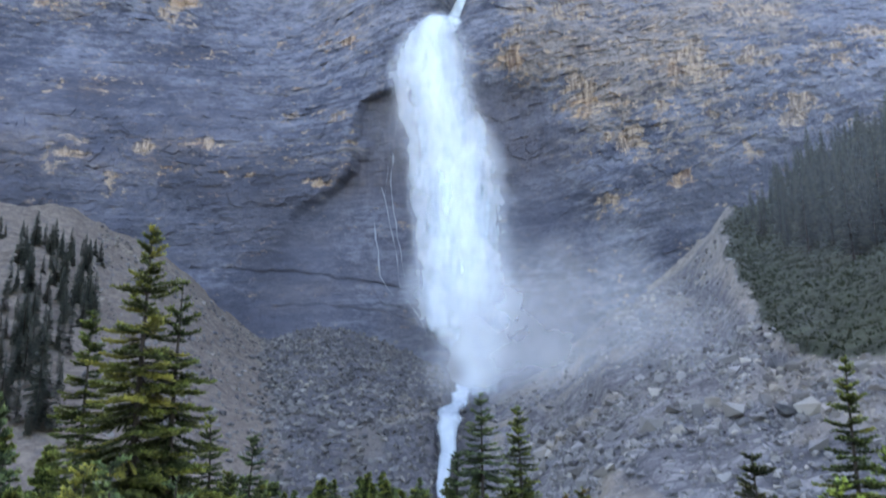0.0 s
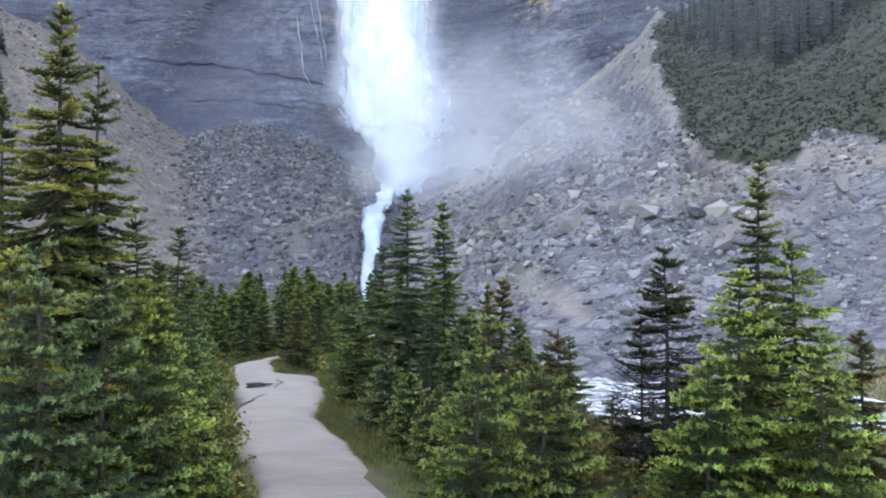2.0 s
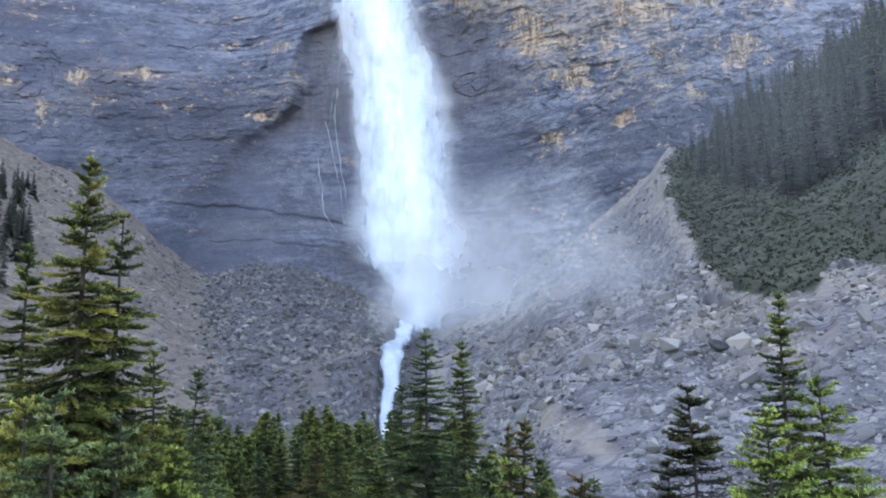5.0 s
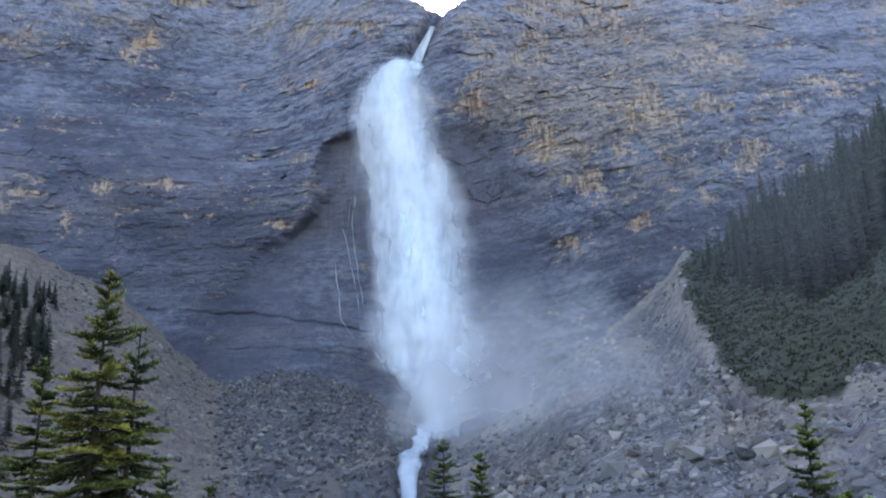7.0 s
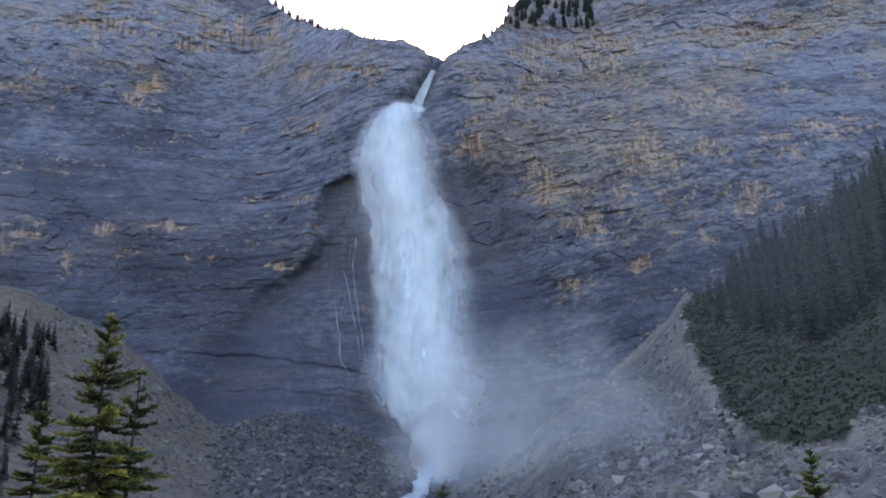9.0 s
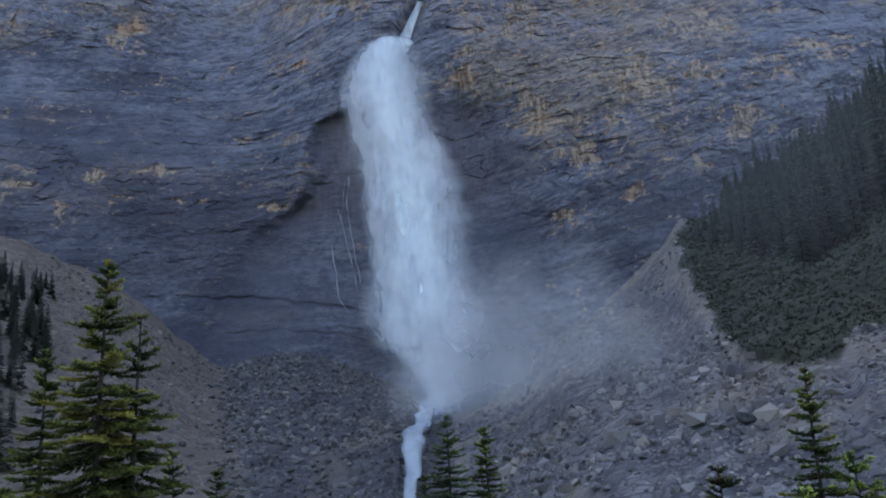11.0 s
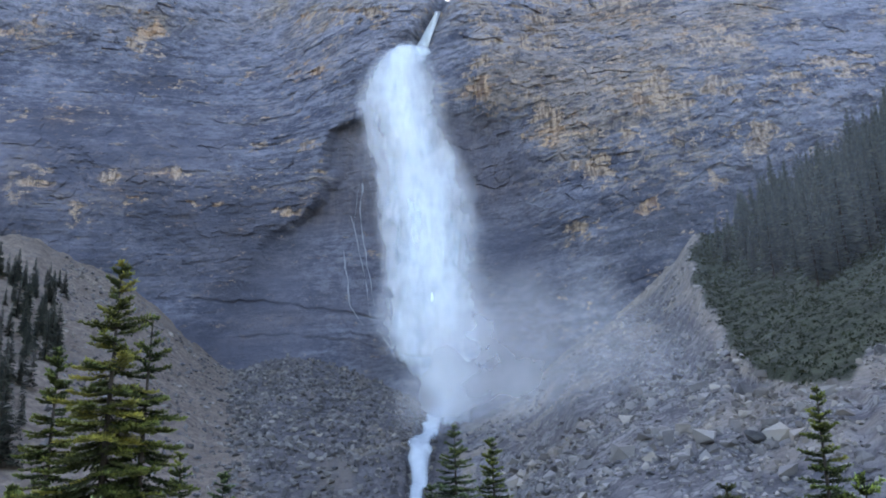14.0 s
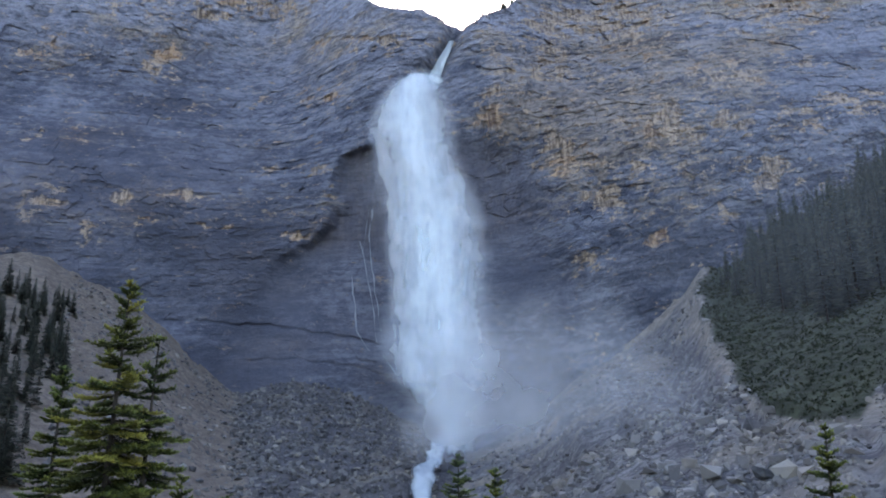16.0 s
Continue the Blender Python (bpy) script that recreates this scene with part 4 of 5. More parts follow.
boulder(-0.1359, -0.004, 46, 4, BOULDER, "big grey boulder at the foot of the rubble slope", 0.9)
boulder(0.2215, 0.005, 50, 5, DARK_ROCK, "dark angular boulder on the talus", 0.8)
boulder(0.3739, 0.008, 30, 6, BOULDER, "grey angular boulder on the talus")
boulder(0.5617, 0.160, 60, 7, BOULDER, "grey layered rock outcrop above the talus", 0.7)
boulder(-0.052, 0.010, 34, 8, DARK_ROCK, "dark boulder on the rubble slope", 0.9)
rnd = random.Random(5)
for k in range(290):
    u = rnd.choice([rnd.uniform(0.06, 0.66), rnd.uniform(0.06, 0.66), rnd.uniform(-0.2, 0.0), rnd.uniform(-0.35, -0.15)])
    v = rnd.uniform(-0.05, 0.13) if u < 0 else rnd.uniform(-0.10, 0.12)
    if 0.05 < u < 0.36 and v > 0.075:
        v -= 0.09
    boulder(u, v, rnd.uniform(9, 24) * (1.3 if v < 0 else 0.9), 20 + k, rnd.choice([BOULDER, BOULDER, DARK_ROCK]), "angular grey limestone boulder on the talus slope")


for k in range(60):
    u, v = rnd.uniform(0.08, 0.66), rnd.uniform(-0.06, 0.07)
    boulder(u, v, rnd.uniform(16, 40) * (0.6 if v > 0.05 else 1), 400 + k, rnd.choice([BOULDER, DARK_ROCK, DARK_ROCK, DARK_ROCK]), "large flat slab of limestone lying on the talus", rnd.uniform(0.3, 0.6))


for k in range(34):
    boulder(rnd.uniform(-0.38, -0.185), rnd.uniform(-0.01, 0.17), rnd.uniform(9, 24), 500 + k, DARK_ROCK, "dark weathered boulder on the pale scree slope", rnd.uniform(0.5, 0.9))


def build_stones(name, label, material, n, low, high, power, top, size, seed):
    """The countless smaller stones of the talus between two bearings."""
    rs = np.random.RandomState(seed)
    hulls = []
    for i in range(10):
        me = rock_mesh("stone", 300 + i, 8, 0.8)
        me.calc_loop_triangles()
        v = np.array([q.co[:] for q in me.vertices])
        hulls.append((v, np.array([t.vertices[:] for t in me.loop_triangles])))
        bpy.data.meshes.remove(me)
    verts, faces, base = [], [], 0
    u, s = rs.uniform(low, high, n), rs.uniform(0, 1, n) ** power * top
    d = foot_distance(u) + s * (top_distance(u) - foot_distance(u))
    x, y = u * d, d
    z = land(x, y)
    green = zones(x, y, z)["brush"]
    size = np.minimum(rs.lognormal(math.log(size), 0.70, n) * d / 1511 / 2, 1.7)
    strewn = fbm(u * 30, d / 45, 2, 3, 53) + 0.6 * fbm(x / 5, y / 9, 0, 2, 54)
    for i in range(n):
        if green[i] > 0.5 or (u[i] > 0.03 and strewn[i] < rs.uniform(-0.95, 0.05)):
            continue
        v, f = hulls[i % 10]
        a = rs.uniform(0, 6.28)
        m = np.array([[math.cos(a), -math.sin(a), 0], [math.sin(a), math.cos(a), 0], [0, 0, 1]])
        p = (v * np.array([1, rs.uniform(0.6, 1), rs.uniform(0.6, 1.1)])) @ m.T * size[i]
        verts.append(p + np.array([x[i], y[i], z[i] + 0.25 * size[i]]))
        faces.append(f + base)
        base += len(v)
    me = mesh_of(name, np.concatenate(verts), np.concatenate(faces))
    thing(name, me, material, label, "rubble", kind="stuff")


build_stones("talus_stones", "countless broken grey stones covering the talus", RUBBLE, 15000, 0.05, 0.70, 1.9, 0.80, 6.0, 4)
build_stones("riverside_stones", "countless grey stones at the foot of the talus", RUBBLE, 8000, 0.10, 0.70, 1.0, 0.22, 8.5, 5)
build_stones("mound_stones", "countless dark stones covering the rubble mound", DARK_RUBBLE, 7500, -0.215, 0.025, 1.0, 1.0, 7.5, 6)
build_stones("scree_stones", "scattered stones on the pale scree slope", SCREE_RUBBLE, 3600, -0.42, -0.16, 1.0, 0.97, 5.0, 7)


# ---- path and river ----
PATH_Y = [-60.0, 3.0, 8.0, 12.1, 16.0, 18.4, 21.9, 25.0, 26.0, 26.5, 27.0, 28.5, 29.6, 31.0, 32.5, 34.0, 37.0, 44.0]
PATH_L = [-9.4, -1.2, -1.1, -1.51, -2.5, -2.93, -3.31, -3.9, -4.15, -4.22, -4.3, -4.6, -4.35, -3.72, -3.3, -2.7, -1.6, 0.4]
PATH_R = [-7.0, 1.1, 0.9, 0.33, -0.45, -1.09, -1.1, -1.36, -1.5, -2.3, -2.95, -3.05, -3.25, -3.25, -2.75, -2.1, -0.9, 1.2]


def build_path():
    rows, cols = 260, 25
    Y, C = np.meshgrid(np.concatenate([np.linspace(-60, -1, 40), np.linspace(0, 44, rows - 40)]), np.linspace(0, 1, cols), indexing="ij")
    ys = np.linspace(-61, 46, 1090)
    soft = np.hanning(11) / np.hanning(11).sum()
    ease = [np.convolve(np.pad(np.interp(ys, PATH_Y, e), 5, mode="edge"), soft, "valid") for e in (PATH_L, PATH_R)]
    lft = np.interp(Y, ys, ease[0]) + 0.10 * fbm(Y / 1.3, 0, 0, 3, 1)
    rgt = np.interp(Y, ys, ease[1]) + 0.10 * fbm(Y / 1.3, 7, 0, 3, 2)
    x = lft + (rgt - lft) * C
    z = land(x, Y, False) + 0.10 - 0.09 * np.abs(2 * C - 1) ** 6 + 0.018 * fbm(x / 1.2, Y / 1.2, 0, 3, 4)
    hole = np.exp(-(((x + 3.0) / 0.42) ** 2 + ((Y - 24.0) / 0.8) ** 2))
    z = z - 0.10 * hole
    edge = smooth(0.82, 1.0, np.abs(2 * C - 1) + 0.12 * fbm(x * 2, Y * 2, 0, 3, 8))
    damp = smooth(18.5, 14.0, Y + 1.5 * fbm(x / 1.5, Y / 1.1, 0, 3, 12))
    me = mesh_of("path", np.stack([x.ravel(), Y.ravel(), z.ravel()], 1), grid_faces(rows, cols), {"edge": edge.ravel(), "damp": damp.ravel()}, True)
    thing("path", me, PAVING, "pale grey worn footpath, damp, winding between small conifers", "path", kind="structure")


def puddle_mesh():
    bm = bmesh.new()
    ring = []
    for i in range(28):
        a = i / 28 * math.tau
        k = 1 + 0.25 * math.sin(3 * a + 1) + 0.12 * math.sin(5 * a)
        ring.append(bm.verts.new((0.36 * k * math.cos(a), 0.55 * k * math.sin(a), 0)))
    bm.faces.new(ring)
    me = bpy.data.meshes.new("puddle")
    bm.to_mesh(me)
    bm.free()
    return me


build_path()
pd = Nodes("puddle_water")
puddle = thing("puddle", puddle_mesh(), pd.done((0.05, 0.05, 0.05), 0.08, spec=0.5), "shallow dark puddle in the path", "puddle")
puddle.location = (-3.0, 24.0, float(land(np.array([-3.0]), np.array([24.0]), False)[0]) + 0.065)


def build_crack():
    """A dark open joint that runs from the puddle along the paving."""
    ts = np.linspace(0, 1, 60)
    x = np.interp(ts, [0, 0.25, 0.5, 0.75, 1], [-2.62, -2.35, -2.45, -2.75, -2.95]) + 0.03 * noise3(ts * 14, 0, 0, 4)
    y = np.interp(ts, [0, 0.25, 0.5, 0.75, 1], [25.0, 24.2, 22.6, 21.0, 19.6])
    w = 0.035 * (0.5 + np.sin(ts * 3.14)) * (1 + 0.4 * noise3(ts * 30, 0, 2, 4))
    z = land(x, y, False) + 0.108
    v = np.concatenate([np.stack([x - w, y, z], 1), np.stack([x + w, y, z], 1), np.stack([x + w, y, z - 0.05], 1), np.stack([x - w, y, z - 0.05], 1)])
    n = len(ts)
    f = []
    for i in range(n - 1):
        for a, b in ((0, 1), (1, 2), (2, 3), (3, 0)):
            f.append((a * n + i, b * n + i, b * n + i + 1, a * n + i + 1))
    thing("path_joint", mesh_of("path_joint", v, np.array(f)), MUD, "dark wet joint in the paving beside the puddle", "joint")


MUD_NODES = Nodes("wet_mud")
MUD = MUD_NODES.done(MUD_NODES.mix(MUD_NODES.noise(12.0), (0.02, 0.018, 0.015), (0.06, 0.05, 0.042)), 0.5)
build_crack()


def build_river():
    rows, cols = 160, 30
    T, C = np.meshgrid(np.linspace(-34, 10, rows), np.linspace(-6.5, 6.5, cols), indexing="ij")
    x2, y2 = 8.6 + C * 0.70 - T * 0.714, 27.0 + C * 0.714 + T * 0.70
    z = -1.15 + 0.12 * fbm(x2 / 1.6, y2 / 1.6, 0, 4, 3) + 0.06 * fbm(x2 / 0.5, y2 / 0.5, 0, 2, 5)
    me = mesh_of("river", np.stack([x2.ravel(), y2.ravel(), z.ravel()], 1), grid_faces(rows, cols), None, True)
    thing("river", me, RIVER, "fast river of white rapids among rocks", "river", kind="structure")


build_river()


# ---- conifers ----
def tube(points, radii, sides=6):
    points = np.asarray(points, float)
    rings = []
    for i, p in enumerate(points):
        t = points[min(i + 1, len(points) - 1)] - points[max(i - 1, 0)]
        t = t / (np.linalg.norm(t) + 1e-9)
        a = np.cross(t, [0.3, 0.9, 0.2])
        a /= np.linalg.norm(a)
        b = np.cross(t, a)
        ang = np.arange(sides) / sides * math.tau
        rings.append(p + radii[i] * (np.cos(ang)[:, None] * a + np.sin(ang)[:, None] * b))
    v = np.concatenate(rings)
    f = []
    for i in range(len(points) - 1):
        for k in range(sides):
            f.append((i * sides + k, i * sides + (k + 1) % sides, (i + 1) * sides + (k + 1) % sides, (i + 1) * sides + k))
    return v, np.array(f)


def joined(pieces):
    verts, faces, base = [], [], 0
    for v, f in pieces:
        verts.append(v), faces.append(f + base)
        base += len(v)
    return np.concatenate(verts), np.concatenate(faces)


def needles(rs, start, way, length, spacing, size, fat, tip0, tone0):
    """Needle blades all along straight twigs (arrays of starts, unit ways and lengths)."""
    count = np.maximum(2, (length / spacing).astype(int))
    idx = np.repeat(np.arange(len(start)), count)
    t = np.concatenate([np.arange(c) / c for c in count]) + rs.uniform(0, 0.05, len(idx))
    p, w, ln = start[idx], way[idx], length[idx]
    up = np.array([0.0, 0.0, 1.0])
    side = np.cross(w, up)
    side /= np.linalg.norm(side, axis=1)[:, None] + 1e-6
    top = np.cross(side, w)
    root = p + w * (t * ln)[:, None]
    vs, tips, tones = [], [], []
    for turn in (-75, 0, 75):
        a = np.radians(turn + rs.uniform(-35, 35, len(idx)))
        out = np.sin(a)[:, None] * side + np.cos(a)[:, None] * top
        blade = out * 0.85 + w * rs.uniform(0.3, 0.9, len(idx))[:, None]
        blade /= np.linalg.norm(blade, axis=1)[:, None]
        k = (size * rs.uniform(0.7, 1.25, len(idx)))[:, None]
        wide = np.cross(blade, w)
        wide /= np.linalg.norm(wide, axis=1)[:, None] + 1e-6
        wide = wide * 0.5 + w * 0.85
        vs.append(np.stack([root - wide * fat, root + wide * fat, root + blade * k], 1))
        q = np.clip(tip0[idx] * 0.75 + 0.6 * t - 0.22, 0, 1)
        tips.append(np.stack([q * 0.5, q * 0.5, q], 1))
        tones.append(np.repeat(tone0[idx], 3))
    v = np.concatenate(vs).reshape(-1, 3)
    return v, np.arange(len(v)).reshape(-1, 3), np.concatenate(tips).ravel(), np.concatenate(tones)


def conifer_meshes(seed, height, radius, bare=0.04, gap=0.25, arms=7, droop=0.25, spacing=0.030, size=0.050, fat=0.018, lean=0.0, shape=0.85, bald=None, lop=0.0, open_twigs=1.0, tuft=0):
    """Trunk, limbs and needles of one conifer. bald: a stretch of the height that has lost its needles. lop: how ragged the outline is."""
    rs = np.random.RandomState(seed)
    bend = rs.uniform(-1, 1, 2) * 0.02 * height
    hs = np.linspace(-0.25, height, 14)

    def axis(h):
        k = h / height
        return np.array([lean * h + bend[0] * math.sin(k * 3), bend[1] * math.sin(k * 2.3), h])

    trunk = tube([axis(h) for h in hs], [max(0.006, 0.012 * height * (1 - max(h, 0) / height) ** 0.9 + 0.006) for h in hs], 8)
    limbs, st, wy, ln, tp, ends, tn = [], [], [], [], [], [], []
    h = bare * height
    while h < height - 0.03:
        k = h / height
        reach = radius * (1 - k) ** shape + 0.05
        reach *= 1 - 0.35 * smooth(0.25, 0.0, k)
        n = arms if k < 0.8 else max(3, arms - 2)
        off = rs.uniform(0, 6.28)
        for j in range(n):
            if rs.uniform() < lop * 0.5:
                continue
            a = off + (j + rs.uniform(-0.3, 0.3)) / n * math.tau
            L = reach * rs.uniform(0.72 - lop * 0.4, 1.12)
            tone = rs.uniform()
            out = np.array([math.cos(a), math.sin(a), 0])
            pitch = (0.50 * smooth(0.68, 1.0, k) - droop * smooth(0.95, 0.45, k)) + rs.uniform(-0.12, 0.12)
            q = np.linspace(0, 1, 6)
            base = axis(min(h + gap * rs.uniform(-0.5, 0.5), height - 0.02))
            pts = base + q[:, None] * L * out + np.array([0, 0, 1]) * (L * (pitch * q + 0.16 * q ** 2.5 * smooth(0.9, 0.4, k) - 0.05 * np.sin(q * 3)))[:, None]
            limbs.append(tube(pts[::2] if L < 0.5 else pts[[0, 1, 3, 5]], np.linspace(0.010 + 0.012 * L, 0.003, 3 if L < 0.5 else 4), 3))
            is_bald = bald is not None and bald[0] < k < bald[1]
            if is_bald and rs.uniform() < 0.8:
                # dead side twigs
                for _ in range(6):
                    i = rs.randint(1, 6)
                    tw = out * rs.uniform(0.3, 1) + np.cross(out, [0, 0, 1]) * rs.uniform(-1, 1) + np.array([0, 0, rs.uniform(-0.5, 0.25)])
                    limbs.append(tube([pts[i], pts[i] + tw * 0.18 * L, pts[i] + tw * 0.40 * L + np.array([0, 0, 0.10])], [0.009, 0.006, 0.003], 3))
                continue
            # leading shoot and side twigs
            seg = pts[1:] - pts[:-1]
            sl = np.linalg.norm(seg, axis=1)
            first = 1 if L > 0.25 else 0
            for i in range(first, 5):
                st.append(pts[i]), wy.append(seg[i] / sl[i]), ln.append(sl[i] * 1.1), tp.append(0.25 + 0.15 * i), tn.append(tone)
            step = (0.062 if L > 0.3 else 0.045) * open_twigs
            m = max(2, int(L * 0.85 / step))
            for q1 in np.linspace(0.10, 0.97, m):
                i = min(4, int(q1 * 5))
                p = pts[i] + seg[i] * (q1 * 5 - i)
                w0 = seg[i] / sl[i]
                sd = np.cross(w0, [0, 0, 1])
                for sign in (-1, 1):
                    tl = (0.42 * L * (1 - q1) ** 0.8 + 0.07) * rs.uniform(0.6, 1.2)
                    w = w0 * rs.uniform(0.55, 0.9) + sign * sd * 0.75 + np.array([0, 0, rs.uniform(-0.16, 0.12)])
                    w /= np.linalg.norm(w)
                    st.append(p), wy.append(w), ln.append(tl), tp.append(q1), tn.append(tone)
                    if tuft and q1 > 0.35:
                        ends.append(np.concatenate([p + w * tl * 0.92, w, [q1, tone]]))
        h += gap * rs.uniform(0.7, 1.3) * (1 - 0.45 * k)
    st.append(axis(height - 0.18)), wy.append(np.array([0.05, 0, 1.0])), ln.append(0.24), tp.append(0.8), tn.append(0.5)
    nv, nf, nt, no = needles(rs, np.array(st), np.array(wy), np.array(ln), spacing, size, fat, np.array(tp), np.array(tn))
    if tuft:
        # rounded bunches of short needles at the twig ends
        e = np.repeat(np.array(ends), tuft, 0)
        out = e[:, 3:6] * 0.7 + rs.normal(0, 0.8, (len(e), 3)) + np.array([0, 0, 0.25])
        out /= np.linalg.norm(out, axis=1)[:, None]
        wide = np.cross(out, np.array([0, 0, 1.0]) + rs.normal(0, 0.35, (len(e), 3)))
        wide /= np.linalg.norm(wide, axis=1)[:, None] + 1e-6
        k = rs.uniform(0.035, 0.070, len(e))[:, None]
        tv = np.stack([e[:, :3] - wide * 0.020 - out * 0.01, e[:, :3] + wide * 0.020 - out * 0.01, e[:, :3] + out * k], 1).reshape(-1, 3)
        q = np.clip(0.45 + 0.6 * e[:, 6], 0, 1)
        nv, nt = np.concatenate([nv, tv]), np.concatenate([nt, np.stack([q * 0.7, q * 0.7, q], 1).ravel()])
        no = np.concatenate([no, np.repeat(e[:, 7], 3)])
        nf = np.arange(len(nv)).reshape(-1, 3)
    lv, lf = joined(limbs)
    lt = np.concatenate([lf[:, [0, 1, 2]], lf[:, [0, 2, 3]]])
    return mesh_of("trunk", *trunk, None, True), mesh_of("branchwork", lv, lt), mesh_of("crown", nv, nf, {"tip": nt, "tone": no})


def conifer(name, x, y, top, needle, label, seed, radius, base=None, bark=None, group="conifers beside the path", **kw):
    z = float(land(np.array([x]), np.array([y]), False)[0]) if base is None else base
    tree = thing(name, None, None, label, "tree", group)
    tree.location = (x, y, z)
    trunk, limbs, crown = conifer_meshes(seed, top - z, radius, **kw)
    stem = part("trunk", trunk, bark or BARK, tree)
    tagged(part("branchwork", limbs, bark or BARK, stem), kind="stuff")
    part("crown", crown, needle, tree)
    return tree


# tall pair and their neighbours left of the path
conifer("spruce_tree", -4.20, 12.0, 6.75, YELLOWING, "tall spruce with yellowing lower branches and drooping limbs", 1, 1.95, gap=0.21, droop=0.36, lop=0.36, arms=6, spacing=0.032, size=0.065, open_twigs=1.1)
conifer("spruce_tree", -3.78, 12.4, 6.02, GREEN, "slim dark green spruce beside the tall one", 2, 1.5, gap=0.22, droop=0.45, lop=0.36, arms=6, spacing=0.032, size=0.062)
conifer("spruce_tree", -5.38, 13.0, 5.71, GREEN, "green spruce with a narrow pointed crown", 3, 1.1, gap=0.22, lop=0.2)
conifer("fir_tree", -3.45, 9.2, 3.35, BLUE_GREEN, "dense blue-green fir with stubby upturned twigs", 4, 1.3, tuft=8, spacing=0.042, gap=0.32, droop=0.12, size=0.05, lop=0.1)
conifer("fir_tree", -2.95, 9.9, 3.2, BLUE_GREEN, "dense blue-green fir with stubby upturned twigs", 5, 1.15, tuft=8, spacing=0.042, gap=0.32, droop=0.12, size=0.05, lop=0.1)
conifer("fir_tree", -3.95, 9.8, 3.3, YELLOWING, "bushy green fir beside the path", 6, 1.25, tuft=6, spacing=0.042, gap=0.30)
conifer("fir_tree", -2.50, 10.6, 2.75, BRIGHT, "bright green young fir by the path", 7, 1.05, tuft=6, spacing=0.042, gap=0.22)
conifer("spruce_tree", -4.0, 15.0, 4.25, GREEN, "green spruce by the path", 8, 0.95, spacing=0.042)
conifer("spruce_tree", -3.75, 17.6, 4.05, BLUE_GREEN, "slim blue-green spruce by the path", 9, 0.95, spacing=0.042)
conifer("spruce_tree", -3.15, 13.3, 3.3, GREEN, "green spruce with a bare lower trunk", 10, 0.9, bare=0.2, spacing=0.034)
conifer("fir_tree", -2.75, 11.7, 1.75, BRIGHT, "low bright green fir at the path's edge", 11, 0.75, tuft=6, spacing=0.042)
conifer("fir_tree", -3.55, 15.4, 2.6, GREEN, "low green fir at the path's edge", 12, 0.85, spacing=0.042)
conifer("fir_tree", -2.05, 10.6, 1.15, GREEN, "small fir at the path's edge", 13, 0.6, tuft=6, spacing=0.042)
# beyond the bend
conifer("spruce_tree", 0.93, 20.0, 5.05, BLUE_GREEN, "pointed green spruce beyond the bend", 14, 1.5, spacing=0.045, gap=0.27, size=0.07, lop=0.22)
conifer("spruce_tree", 1.76, 20.3, 4.78, GREEN, "slim pointed green spruce beyond the bend", 15, 1.1, spacing=0.045, gap=0.26, size=0.07, lop=0.22)
conifer("spruce_tree", 0.40, 20.8, 3.75, BLUE_GREEN, "green spruce among the small trees by the path", 16, 1.15, spacing=0.042)
conifer("spruce_tree", -0.35, 22.5, 2.75, GREEN, "small green spruce at the bend of the path", 17, 0.9, spacing=0.045)
conifer("spruce_tree", 0.3, 19.0, 2.2, GREEN, "small bushy spruce at the bend of the path", 18, 0.85, spacing=0.042)
conifer("spruce_tree", 1.4, 18.2, 2.5, BLUE_GREEN, "small bushy spruce near the path", 19, 0.9, spacing=0.042)
# right of the path
conifer("spruce_tree", 1.83, 13.0, 2.93, DRY, "thin spruce with reddish dry needles", 20, 0.55, lop=0.55, gap=0.16, open_twigs=1.6)
conifer("spruce_tree", 2.12, 13.2, 3.0, DRY, "thin spruce with reddish dry needles", 21, 0.6, lop=0.5, gap=0.16, open_twigs=1.6)
conifer("fir_tree", 1.25, 9.6, 2.15, GREEN, "low spreading green fir by the path", 22, 1.15, tuft=7, spacing=0.042, gap=0.30, droop=0.1)
conifer("fir_tree", 2.05, 9.9, 1.95, GREEN, "low spreading green fir by the path", 23, 1.2, tuft=7, spacing=0.042, gap=0.30, droop=0.1)
conifer("fir_tree", 1.55, 11.0, 2.5, GREEN, "bushy green fir beside the path", 24, 1.1, tuft=7, spacing=0.042, gap=0.28, lop=0.1)
conifer("fir_tree", 2.55, 11.4, 2.3, DRY, "bushy fir with some dry reddish branches", 25, 1.15, gap=0.22)
conifer("fir_tree", 2.45, 10.2, 1.45, GREEN, "low green fir near the path", 26, 0.8, gap=0.22)
conifer("spruce_tree", 3.62, 17.0, 1.65, GREEN, "small thin spruce near the river", 27, 0.5, spacing=0.04)
conifer("spruce_tree", 4.10, 17.2, 1.85, GREEN, "small thin spruce near the river", 28, 0.45, spacing=0.04)
conifer("spruce_tree", 4.42, 12.5, 3.45, DARK_NEEDLES, "dark sparse spruce with a dense cap and bare dead branches below", 29, 1.25, bark=DEAD_WOOD, gap=0.23, droop=0.10, bald=(0.0, 0.72), shape=0.80, bare=0.05, arms=8, lop=0.15, size=0.06)
conifer("spruce_tree", 4.10, 12.6, 2.4, DARK_NEEDLES, "dead grey spruce top with bare twigs", 30, 0.85, bark=DEAD_WOOD, bald=(0.0, 0.97), gap=0.24, lop=0.3, droop=-0.1)
conifer("fir_tree", 5.27, 11.0, 4.62, GREEN, "green fir with a long thin leader", 31, 1.0, gap=0.26, droop=0.12, shape=0.95, lop=0.12)
